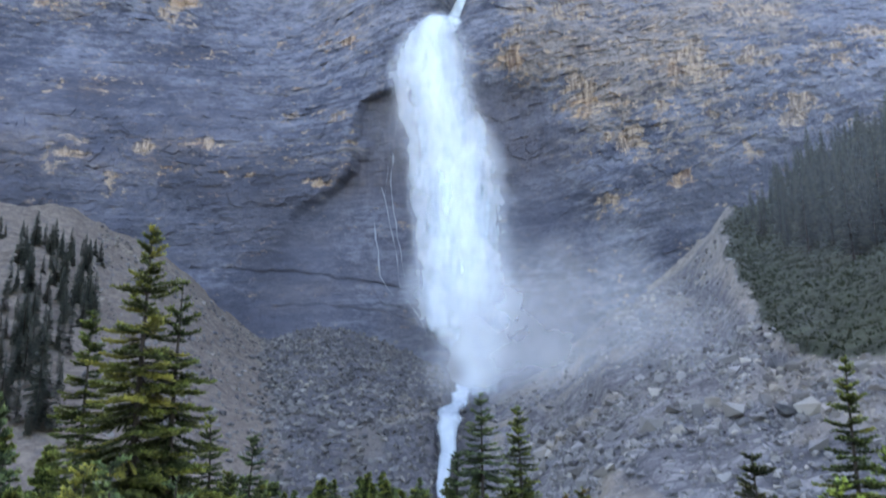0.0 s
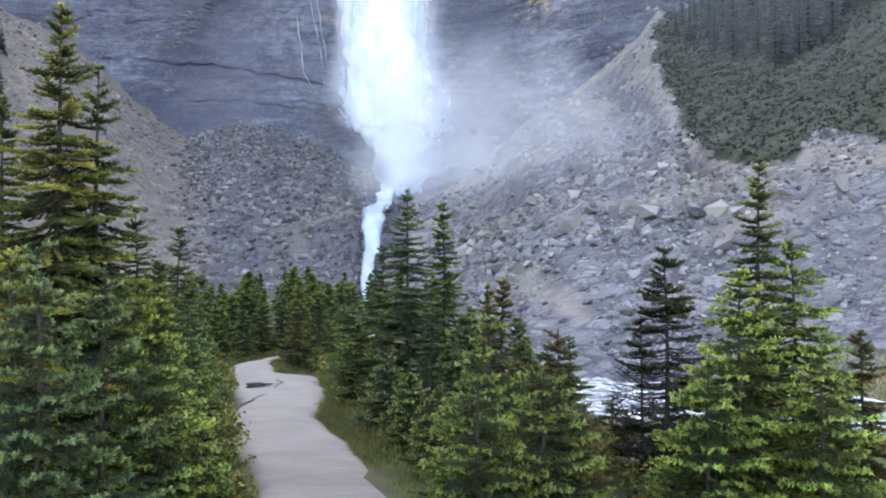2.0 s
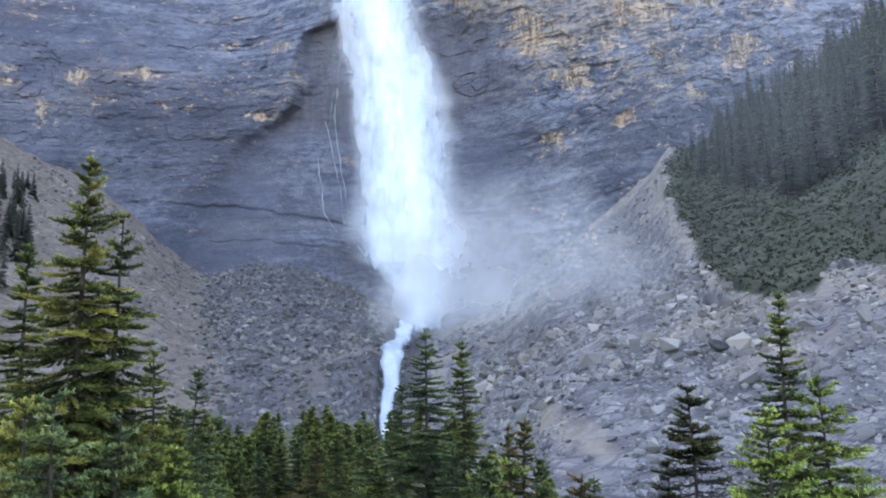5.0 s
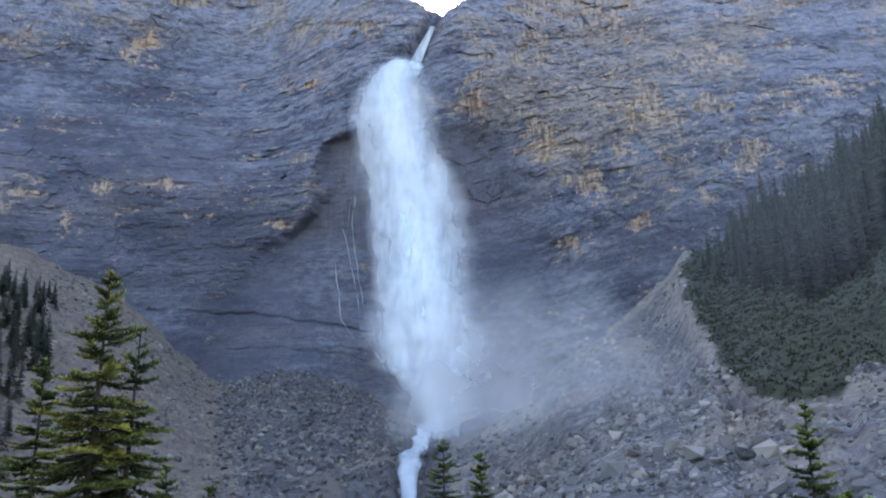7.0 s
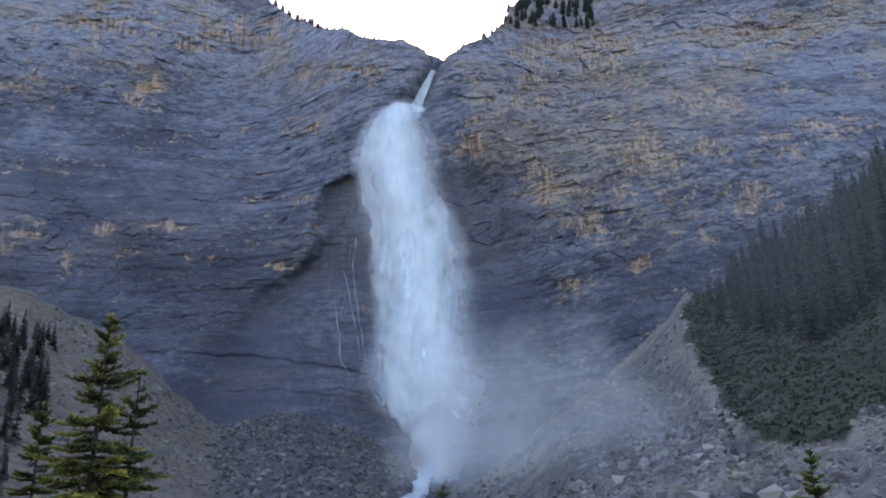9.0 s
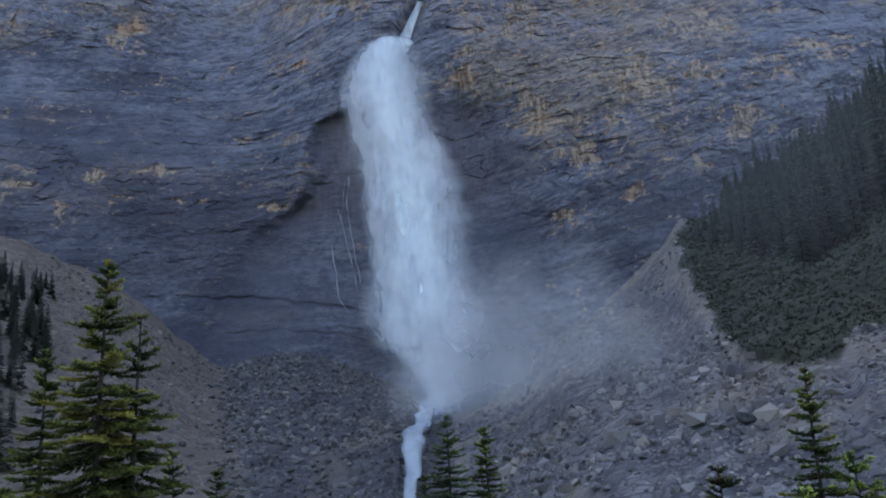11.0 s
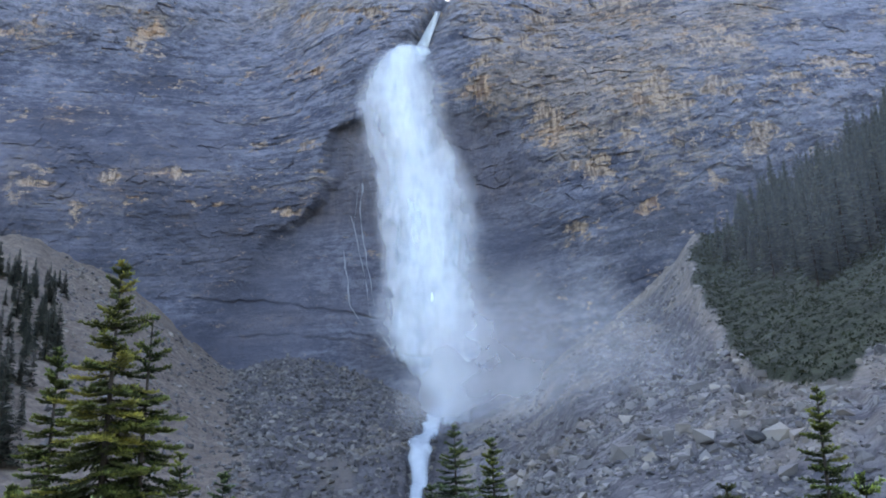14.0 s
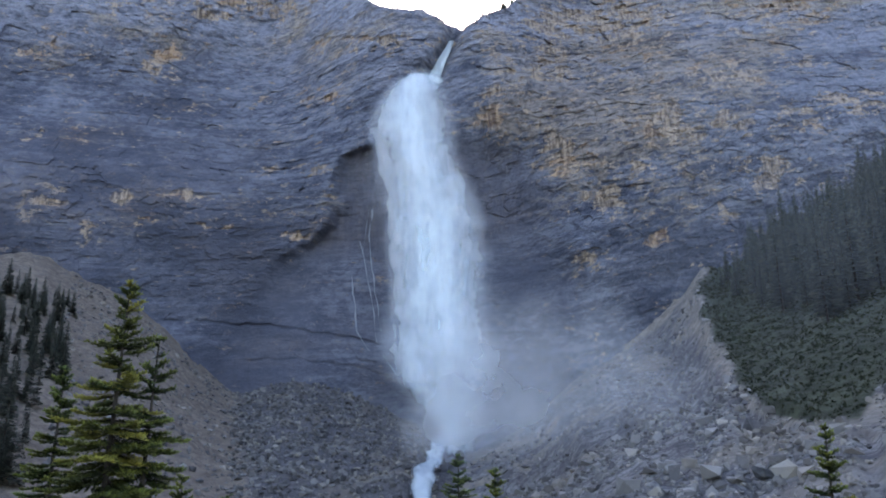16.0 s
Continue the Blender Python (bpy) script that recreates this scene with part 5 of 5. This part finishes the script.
conifer("fir_tree", 5.85, 11.4, 3.55, BRIGHT, "bright green fir with spreading branches", 32, 1.4, tuft=9, spacing=0.042, gap=0.27, droop=0.22, lop=0.1)
conifer("fir_tree", 4.72, 10.5, 3.1, BRIGHT, "bright green fir with soft rounded branch tips", 33, 1.35, tuft=9, spacing=0.042, gap=0.27, droop=0.22, lop=0.1)
conifer("fir_tree", 4.15, 10.1, 2.1, BRIGHT, "low bright green fir beside a taller one", 34, 1.1, tuft=8, spacing=0.042, gap=0.30, lop=0.1)
conifer("fir_tree", 5.5, 10.0, 2.3, BRIGHT, "bushy green fir with some rusty needles", 35, 1.25, tuft=8, spacing=0.042, gap=0.30, lop=0.1)
conifer("fir_tree", 6.5, 10.8, 2.3, DRY, "fir with rusty dry branches", 36, 0.8, gap=0.22, lop=0.2)
conifer("spruce_tree", 8.7, 14.2, 0.65, GREEN, "small spruce on the river bank", 37, 0.4, spacing=0.04)

conifer("fir_tree", 3.45, 13.6, 0.95, DRY, "low fir with drying needles near the river", 38, 0.8, gap=0.22, spacing=0.042)
conifer("fir_tree", 4.3, 14.8, 0.95, GREEN, "low green fir near the river", 39, 0.8, gap=0.22, spacing=0.042)
conifer("fir_tree", 3.5, 15.6, 1.5, GREEN, "low green fir near the river", 40, 0.8, gap=0.22, spacing=0.042)
for k, (x, y, top, r) in enumerate([(4.9, 12.9, 1.5, 1.0), (5.9, 12.7, 1.6, 1.0), (6.7, 12.4, 1.2, 0.8), (5.4, 12.0, 1.4, 0.9)]):
    conifer("fir_tree", x, y, top, (GREEN, DRY, GREEN)[k % 3], "low bushy fir on the river bank", 360 + k, r, gap=0.2, spacing=0.045, size=0.06, tuft=3)
conifer("fir_tree", 2.75, 15.0, 1.9, GREEN, "bushy green fir near the river", 41, 0.9, gap=0.22, spacing=0.042)

for k, (x, y, top, r) in enumerate([(-2.15, 11.6, 1.0, 0.6), (-2.75, 13.2, 1.3, 0.7), (-3.05, 14.6, 1.5, 0.75), (-3.3, 16.6, 1.6, 0.8), (-3.75, 18.6, 1.7, 0.8), (-3.95, 20.4, 1.6, 0.8), (-4.15, 22.2, 1.7, 0.85), (-4.75, 24.4, 1.7, 0.9)]):
    conifer("fir_tree", x, y, top, (GREEN, BRIGHT, BLUE_GREEN)[k % 3], "low bushy fir at the edge of the path", 300 + k, r, gap=0.2, spacing=0.045, size=0.06, tuft=3)
for k, (x, y, top, r) in enumerate([(0.75, 15.2, 1.3, 0.7), (0.35, 17.0, 1.5, 0.75), (-0.25, 20.6, 1.9, 0.8), (-0.5, 24.6, 2.0, 0.9), (1.0, 13.2, 1.2, 0.6)]):
    conifer("fir_tree", x, y, top, (GREEN, BLUE_GREEN)[k % 2], "low bushy fir at the edge of the path", 320 + k, r, gap=0.2, spacing=0.045, size=0.06, tuft=3)

# small trees at the far end of the path, copied from a few kinds
SMALL = [conifer("spruce_tree", -2.1, 33.0, 3.0, GREEN, "small dark green spruce on the valley floor", 50, 0.95, spacing=0.10, size=0.11, fat=0.05, gap=0.26, open_twigs=2.5, group="small spruces on the valley floor"),
         conifer("spruce_tree", -0.6, 30.0, 2.75, BLUE_GREEN, "small dark green spruce on the valley floor", 51, 0.9, spacing=0.10, size=0.11, fat=0.05, gap=0.26, open_twigs=2.5, group="small spruces on the valley floor"),
         conifer("spruce_tree", -5.6, 38.0, 2.4, GREEN, "small dark green spruce on the valley floor", 52, 0.9, spacing=0.10, size=0.11, fat=0.05, gap=0.26, open_twigs=2.5, group="small spruces on the valley floor")]
rnd = random.Random(8)
for k in range(75):
    y = rnd.uniform(30, 75)
    x = rnd.uniform(-0.36, 0.10) * y
    left, right = np.interp(y, PATH_Y, PATH_L), np.interp(y, PATH_Y, PATH_R)
    if y < 44 and left - 0.8 < x < right + 0.8:
        continue
    z = float(land(np.array([x]), np.array([y]), False)[0])
    src = SMALL[k % 3]
    s = rnd.uniform(0.65, 1.05) * (y / 45) ** 0.35
    t = copy_thing(src, pose(x, y, z, 0, 0, rnd.uniform(0, 360)))
    t.scale = (s, s, s)
for k in range(45):
    y = rnd.uniform(26, 60)
    x = rnd.uniform(-0.33, -0.175) * y
    t = copy_thing(SMALL[k % 3], pose(x, y, float(land(np.array([x]), np.array([y]), False)[0]), 0, 0, rnd.uniform(0, 360)))
    s = rnd.uniform(0.6, 1.1)
    t.scale = (s, s, s)
for k in range(16):
    y = rnd.uniform(17, 34)
    x = rnd.uniform(-0.64, -0.43) * y
    t = copy_thing(SMALL[k % 3], pose(x, y, float(land(np.array([x]), np.array([y]), False)[0]), 0, 0, rnd.uniform(0, 360)))
    s = rnd.uniform(1.25, 1.9) * (0.75 if x / y > -0.5 else 1.0)
    t.scale = (0.85 * s, 0.85 * s, s)
for x, y, s in [(-5.2, 33.5, 0.95), (-4.9, 36.0, 1.05), (-2.0, 36.0, 1.0), (-1.5, 34.0, 0.9), (-3.2, 47.0, 1.15), (-2.4, 46.0, 1.1), (-1.4, 47.0, 1.1), (-4.1, 48.0, 1.15), (-5.3, 30.5, 0.8), (-5.6, 28.0, 0.8)]:
    t = copy_thing(SMALL[int(s * 100) % 3], pose(x, y, 0, 0, 0, x * 70))
    t.scale = (s, s, s)
for k, (x, y, top, r, kind) in enumerate([(-2.2, 28.0, 2.1, 0.8, DRY), (-2.35, 29.6, 1.5, 0.8, DRY), (-1.5, 27.4, 2.6, 0.9, GREEN), (-2.2, 31.6, 2.3, 0.8, GREEN), (-5.1, 30.6, 1.9, 0.9, GREEN), (-4.6, 32.2, 1.7, 0.8, BLUE_GREEN), (-4.1, 33.9, 2.0, 0.85, GREEN), (-3.5, 35.6, 2.2, 0.9, BLUE_GREEN), (-2.9, 37.4, 2.3, 0.9, GREEN)]):
    conifer("fir_tree", x, y, top, kind, "bushy little fir where the path bends away", 340 + k, r, gap=0.24, spacing=0.07, size=0.08, fat=0.028, open_twigs=1.6)
for k in range(26):
    y = rnd.uniform(13.5, 24)
    x = rnd.uniform(-0.44, -0.24) * y if k % 2 else rnd.uniform(0.07, 0.22) * y
    z = float(land(np.array([x]), np.array([y]), False)[0])
    s = rnd.uniform(0.5, 0.85)
    t = copy_thing(SMALL[k % 3], pose(x, y, z, 0, 0, rnd.uniform(0, 360)))
    t.scale = (s, s, s)


# ---- trees on the far slopes ----
def far_tree_meshes(seed, height, radius):
    rs = np.random.RandomState(seed)
    trunk = tube([(0, 0, -0.8), (0, 0, height * 0.5), (0, 0, height * 0.97)], [0.2, 0.13, 0.03], 5)
    vs, tips = [], []
    h = height * 0.10
    while h < height * 0.98:
        k = h / height
        r = radius * (1 - k) ** 0.85 + 0.12
        n = 11
        for j in range(n):
            a = rs.uniform(0, 6.28)
            L = r * rs.uniform(0.6, 1.2)
            o = np.array([math.cos(a), math.sin(a), 0])
            s = np.array([-math.sin(a), math.cos(a), 0])
            b = np.array([0, 0, h + height * rs.uniform(-0.03, 0.03)])
            dn = np.array([0, 0, -0.35 * L + 0.5 * L * k])
            w = rs.uniform(0.25, 0.45) * L
            m = b + o * L * 0.55 + dn * 0.4
            e = b + o * L + dn
            vs += [b, m - s * w + dn * 0.2, m + np.array([0, 0, 0.1]), b, m + np.array([0, 0, 0.1]), m + s * w + dn * 0.2, m - s * w + dn * 0.2, e, m + s * w + dn * 0.2]
            tips += [0, 0.5, 0.3, 0, 0.3, 0.5, 0.5, 1, 0.5]
        h += height * 0.043 * rs.uniform(0.7, 1.2)
    vs = np.array(vs)
    return mesh_of("trunk", *trunk), mesh_of("crown", vs, np.arange(len(vs)).reshape(-1, 3), {"tip": np.array(tips, float)})


def far_tree(seed, height, radius, label, group):
    tree = thing("conifer_tree", None, None, label, "tree", group)
    trunk, crown = far_tree_meshes(seed, height, radius)
    part("trunk", trunk, BARK, tree)
    part("crown", crown, HAZED_FAR_NEEDLES, tree)
    return tree


def seat(tree, u, d, s, turn):
    x, y = u * d, d
    z = float(land(np.array([x]), np.array([y]))[0])
    t = tree if tree.location.length < 0.01 else copy_thing(tree, pose(x, y, z))
    t.location, t.rotation_euler, t.scale = (x, y, z), (0, 0, turn), (s, s, s * 1.1)
    return t


def forest():
    rnd = random.Random(12)
    label = "dark conifer in the shaded forest on the slope"
    kinds = [far_tree(70 + i, 15, 2.6, label, "forest on the slope") for i in range(5)]
    made = 0
    while made < 150:
        u, s = rnd.uniform(0.36, 0.80), rnd.uniform(0.25, 1.0)
        d = float(foot_distance(u) + s * (top_distance(u) - foot_distance(u)))
        z = float(land(np.array([u * d]), np.array([d]), False)[0])
        v = (z - EYE) / d
        if v < np.interp(u, [0.36, 0.40, 0.47, 0.60, 0.80], [0.29, 0.27, 0.25, 0.235, 0.22]):
            continue
        if abs(u - 0.50) < 0.008 and s > 0.8:
            continue
        seat(kinds[made % 5], u, d, rnd.choice([0.45, 0.7, 1.0, 1.25]) * rnd.uniform(0.8, 1.2) * (0.75 if u < 0.44 else 1.1), rnd.uniform(0, 6.28))
        made += 1
    # the closed wood behind them
    shapes = []
    for i in range(4):
        trunk, crown = far_tree_meshes(170 + i, 16, 2.7)
        shapes.append(np.array([q.co[:] for q in crown.vertices]))
        bpy.data.meshes.remove(trunk), bpy.data.meshes.remove(crown)
    vs, made = [], 0
    while made < 220:
        u, s = rnd.uniform(0.40, 0.80), rnd.uniform(0.40, 1.0)
        d = float(foot_distance(u) + s * (top_distance(u) - foot_distance(u)))
        z = float(land(np.array([u * d]), np.array([d]), False)[0])
        if (z - EYE) / d < np.interp(u, [0.36, 0.40, 0.47, 0.60, 0.80], [0.30, 0.285, 0.265, 0.25, 0.235]):
            continue
        k, a = rnd.uniform(0.5, 1.25), rnd.uniform(0, 6.28)
        turn = np.array([[math.cos(a), -math.sin(a), 0], [math.sin(a), math.cos(a), 0], [0, 0, rnd.uniform(0.9, 1.3)]])
        vs.append(k * shapes[made % 4] @ turn.T + np.array([u * d, d, z]))
        made += 1
    while made < 430:
        u, v = rnd.uniform(-0.68, -0.432), rnd.uniform(0.04, 0.29)
        if rnd.uniform(0, 1) < 1.1 * (u + 0.66) * (1 + 4 * v) or v > 0.27 + 0.6 * (-0.44 - u):
            continue
        d = distance_for(u, v)
        k, a = rnd.uniform(0.35, 0.8), rnd.uniform(0, 6.28)
        turn = np.array([[math.cos(a), -math.sin(a), 0], [math.sin(a), math.cos(a), 0], [0, 0, rnd.uniform(0.9, 1.2)]])
        vs.append(k * shapes[made % 4] @ turn.T + np.array([u * d, d, float(land(np.array([u * d]), np.array([d]))[0])]))
        made += 1
    vs = np.concatenate(vs)
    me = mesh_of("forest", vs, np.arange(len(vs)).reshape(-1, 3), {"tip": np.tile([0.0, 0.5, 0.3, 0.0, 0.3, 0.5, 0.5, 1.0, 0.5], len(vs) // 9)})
    thing("forest", me, HAZED_FAR_NEEDLES, "closed dark conifer forest on the valley sides", "forest", kind="stuff")
    label = "dark conifer on the pale scree slope"
    kinds = [far_tree(80 + i, 11, 2.6, label, "conifers on the scree") for i in range(3)]
    for k in range(64):
        u, v = (rnd.uniform(-0.475, -0.412), rnd.uniform(0.17, 0.262)) if k < 22 else (rnd.uniform(-0.64, -0.455), rnd.uniform(0.04, 0.27))
        d = distance_for(u, v)
        seat(kinds[k % 3], u, d, rnd.uniform(0.7, 1.3), rnd.uniform(0, 6.28))
    label = "tiny conifer on the rim of the cliff"
    kinds = [far_tree(90 + i, 8, 1.5, label, "conifers on the cliff rim") for i in range(2)]
    for k in range(95):
        u = rnd.choice([rnd.uniform(-0.10, 0.04), rnd.uniform(-0.20, -0.08), rnd.uniform(-0.20, -0.11), rnd.uniform(0.06, 0.15)])
        v = float(np.interp(u, SKY_U, SKY_V) + 0.004 * fbm(np.array([u * 60.0]), 0, 0, 3, 77)[0])
        d = float(cliff_distance(np.array([u]), np.array([v]))[0][0]) + 2
        t = kinds[k % 2] if kinds[k % 2].location.length < 0.01 else copy_thing(kinds[k % 2], pose(0, 0, 0))
        s = rnd.uniform(0.25, 0.6) if -0.10 < u < 0.1 else rnd.uniform(0.4, 1.1)
        t.location, t.scale = (u * d, d, EYE + v * d - 0.3), (s, s, s)
    for k in range(80):
        u = rnd.uniform(0.150, 0.270)
        v = rnd.uniform(0.712, 0.760) - 0.10 * abs(u - 0.2)
        d = float(cliff_distance(np.array([u]), np.array([v]))[0][0]) - 1.0
        t = copy_thing(kinds[k % 2], pose(0, 0, 0))
        s = rnd.uniform(0.9, 1.6)
        t.location, t.scale = (u * d, d, EYE + v * d - 1.0), (s, s, s)


forest()


# ---- undergrowth ----
def build_brush():
    """Low shrubs covering the green slope."""
    rs = np.random.RandomState(9)
    n = 20000
    u, s = rs.uniform(0.33, 0.80, n), rs.uniform(0.03, 1.0, n)
    d = foot_distance(u) + s * (top_distance(u) - foot_distance(u))
    x, y = u * d, d
    z = land(x, y)
    zone = zones(x, y, z)
    keep = (zone["brush"] > rs.uniform(0.05, 0.6, n)) & (zone["rust"] < rs.uniform(0.2, 0.7, n))
    x, y, z = x[keep], y[keep], z[keep]
    vs = []
    for i in range(len(x)):
        r = rs.uniform(0.15, 0.40) * (0.5 + y[i] / 200)
        for _ in range(7):
            c = np.array([x[i], y[i], z[i]]) + rs.normal(0, 0.5, 3) * r * np.array([1, 1, 0.45]) + np.array([0, 0, 0.35 * r])
            vs.append(c + rs.normal(0, 0.42, (3, 3)) * r)
    vs = np.concatenate(vs)
    me = mesh_of("shrub_cover", vs, np.arange(len(vs)).reshape(-1, 3), {"tip": rs.uniform(0, 1, len(vs))})
    thing("shrub_cover", me, BRUSH, "low dull green shrubs on the slope", "shrubs", kind="stuff")


BRUSH = needle_material("slope_shrubs", (0.022, 0.031, 0.016), (0.048, 0.060, 0.031), through_light=0.35)
GRASS = needle_material("path_grass", (0.095, 0.105, 0.030), (0.27, 0.265, 0.085))
LEAVES = leaf_material()
build_brush()


def build_grass():
    rs = np.random.RandomState(3)
    n = 32000
    y = rs.uniform(9.5, 34, n)
    right = rs.uniform(0, 1, n) < 0.65
    off = rs.exponential(0.45, n)
    x = np.where(right, np.interp(y, PATH_Y, PATH_R) + off - 0.05, np.interp(y, PATH_Y, PATH_L) - off + 0.05)
    z = land(x, y, False)
    # rough grass on the far bank of the river
    m = 7000
    u2, b2 = rs.uniform(0.40, 0.72, m), rs.uniform(4.6, 11.0, m)
    y2 = (b2 + 25.298) / (0.70 * u2 + 0.714)
    x, y, off = np.concatenate([x, u2 * y2]), np.concatenate([y, y2]), np.concatenate([off, np.full(m, 1.5)])
    n = n + m
    z = np.concatenate([z, land(u2 * y2, y2)])
    a = rs.uniform(0, 6.28, n)
    h = rs.uniform(0.06, 0.26, n) * np.clip(0.5 + off, 0.5, 1.2) * np.where(off == 1.5, 0.9, 1.0)
    o = np.stack([np.cos(a), np.sin(a), 0 * a], 1)
    p = np.stack([x, y, z - 0.02], 1)
    wide = np.where(off == 1.5, 0.02, 0.008)[:, None]
    v = np.stack([p - o * wide, p + o * wide, p + np.stack([0.4 * h * np.sin(a), 0.4 * h * np.cos(a), h], 1)], 1).reshape(-1, 3)
    tip = np.tile([0.1, 0.1, 1.0], n)
    me = mesh_of("grass", v, np.arange(len(v)).reshape(-1, 3), {"tip": tip})
    thing("grass", me, GRASS, "rough green and straw-coloured grass along the path", "grass", kind="stuff")


build_grass()


def shrub(x, y, size, seed):
    rs = np.random.RandomState(seed)
    z = float(land(np.array([x]), np.array([y]), False)[0])
    bush = thing("shrub", None, None, "low leafy shrub with yellowing autumn leaves", "shrub", "shrubs along the path")
    bush.location = (x, y, z)
    stems, vs, tips = [], [], []
    for _ in range(16):
        w = np.array([rs.normal(0, 0.45), rs.normal(0, 0.45), 1.0])
        e = w / np.linalg.norm(w) * size * rs.uniform(0.6, 1.1)
        stems.append(tube([(0, 0, -0.05), e * 0.5 + rs.normal(0, 0.03, 3), e], [0.008, 0.005, 0.002], 4))
        for _ in range(46):
            c = e * rs.uniform(0.35, 1.05) + rs.normal(0, 0.09, 3) * size
            a, b = rs.normal(0, 1, 3), rs.normal(0, 1, 3)
            a, b = a / np.linalg.norm(a) * 0.045, b / np.linalg.norm(b) * 0.026
            vs += [c - a, c + b, c + a, c - a, c + a, c - b]
            tips += [rs.uniform(0, 1)] * 6
    part("stem", mesh_of("stem", *joined(stems)), BARK, bush)
    vs = np.array(vs)
    part("foliage", mesh_of("foliage", vs, np.arange(len(vs)).reshape(-1, 3), {"tip": np.array(tips)}), LEAVES, bush)


rnd = random.Random(77)
for i in range(26):
    y = 11.5 + i * 0.62
    x = float(np.interp(y, PATH_Y, PATH_R)) + rnd.uniform(0.95, 1.6) if i % 3 else float(np.interp(y, PATH_Y, PATH_L)) - rnd.uniform(0.15, 0.4)
    shrub(x, y, rnd.uniform(0.35, 0.7), 200 + i)
for i, (x, y, s) in enumerate([(3.3, 12.6, 0.7), (3.0, 14.0, 0.8), (3.7, 11.2, 0.6), (3.7, 13.4, 0.8), (4.9, 13.6, 0.7), (2.4, 8.9, 0.5)]):
    shrub(x, y, s, 240 + i)

# rocks at the river
rnd = random.Random(31)
for k in range(34):
    t = rnd.uniform(-26, 4)
    c = rnd.choice([rnd.uniform(4.2, 7.5), rnd.uniform(4.2, 7.5), rnd.uniform(-6.5, -4.5), rnd.uniform(-3, 3)])
    x, y = 8.6 + c * 0.70 - t * 0.714, 27.0 + c * 0.714 + t * 0.70
    s = rnd.uniform(0.25, 0.75)
    z = max(float(land(np.array([x]), np.array([y]), False)[0]), -1.25)
    ob = thing("river_rock", ROCKS[rnd.choice([BOULDER, DARK_ROCK, DARK_ROCK]).name, k % 9], None, "wet grey rock at the river's edge", "rock", "rocks along the river")
    ob.matrix_world = pose(x, y, z + 0.1 * s, rnd.uniform(-10, 10), rnd.uniform(-10, 10), rnd.uniform(0, 360)) @ Matrix.Diagonal((s, s * 0.8, s * 0.8, 1))
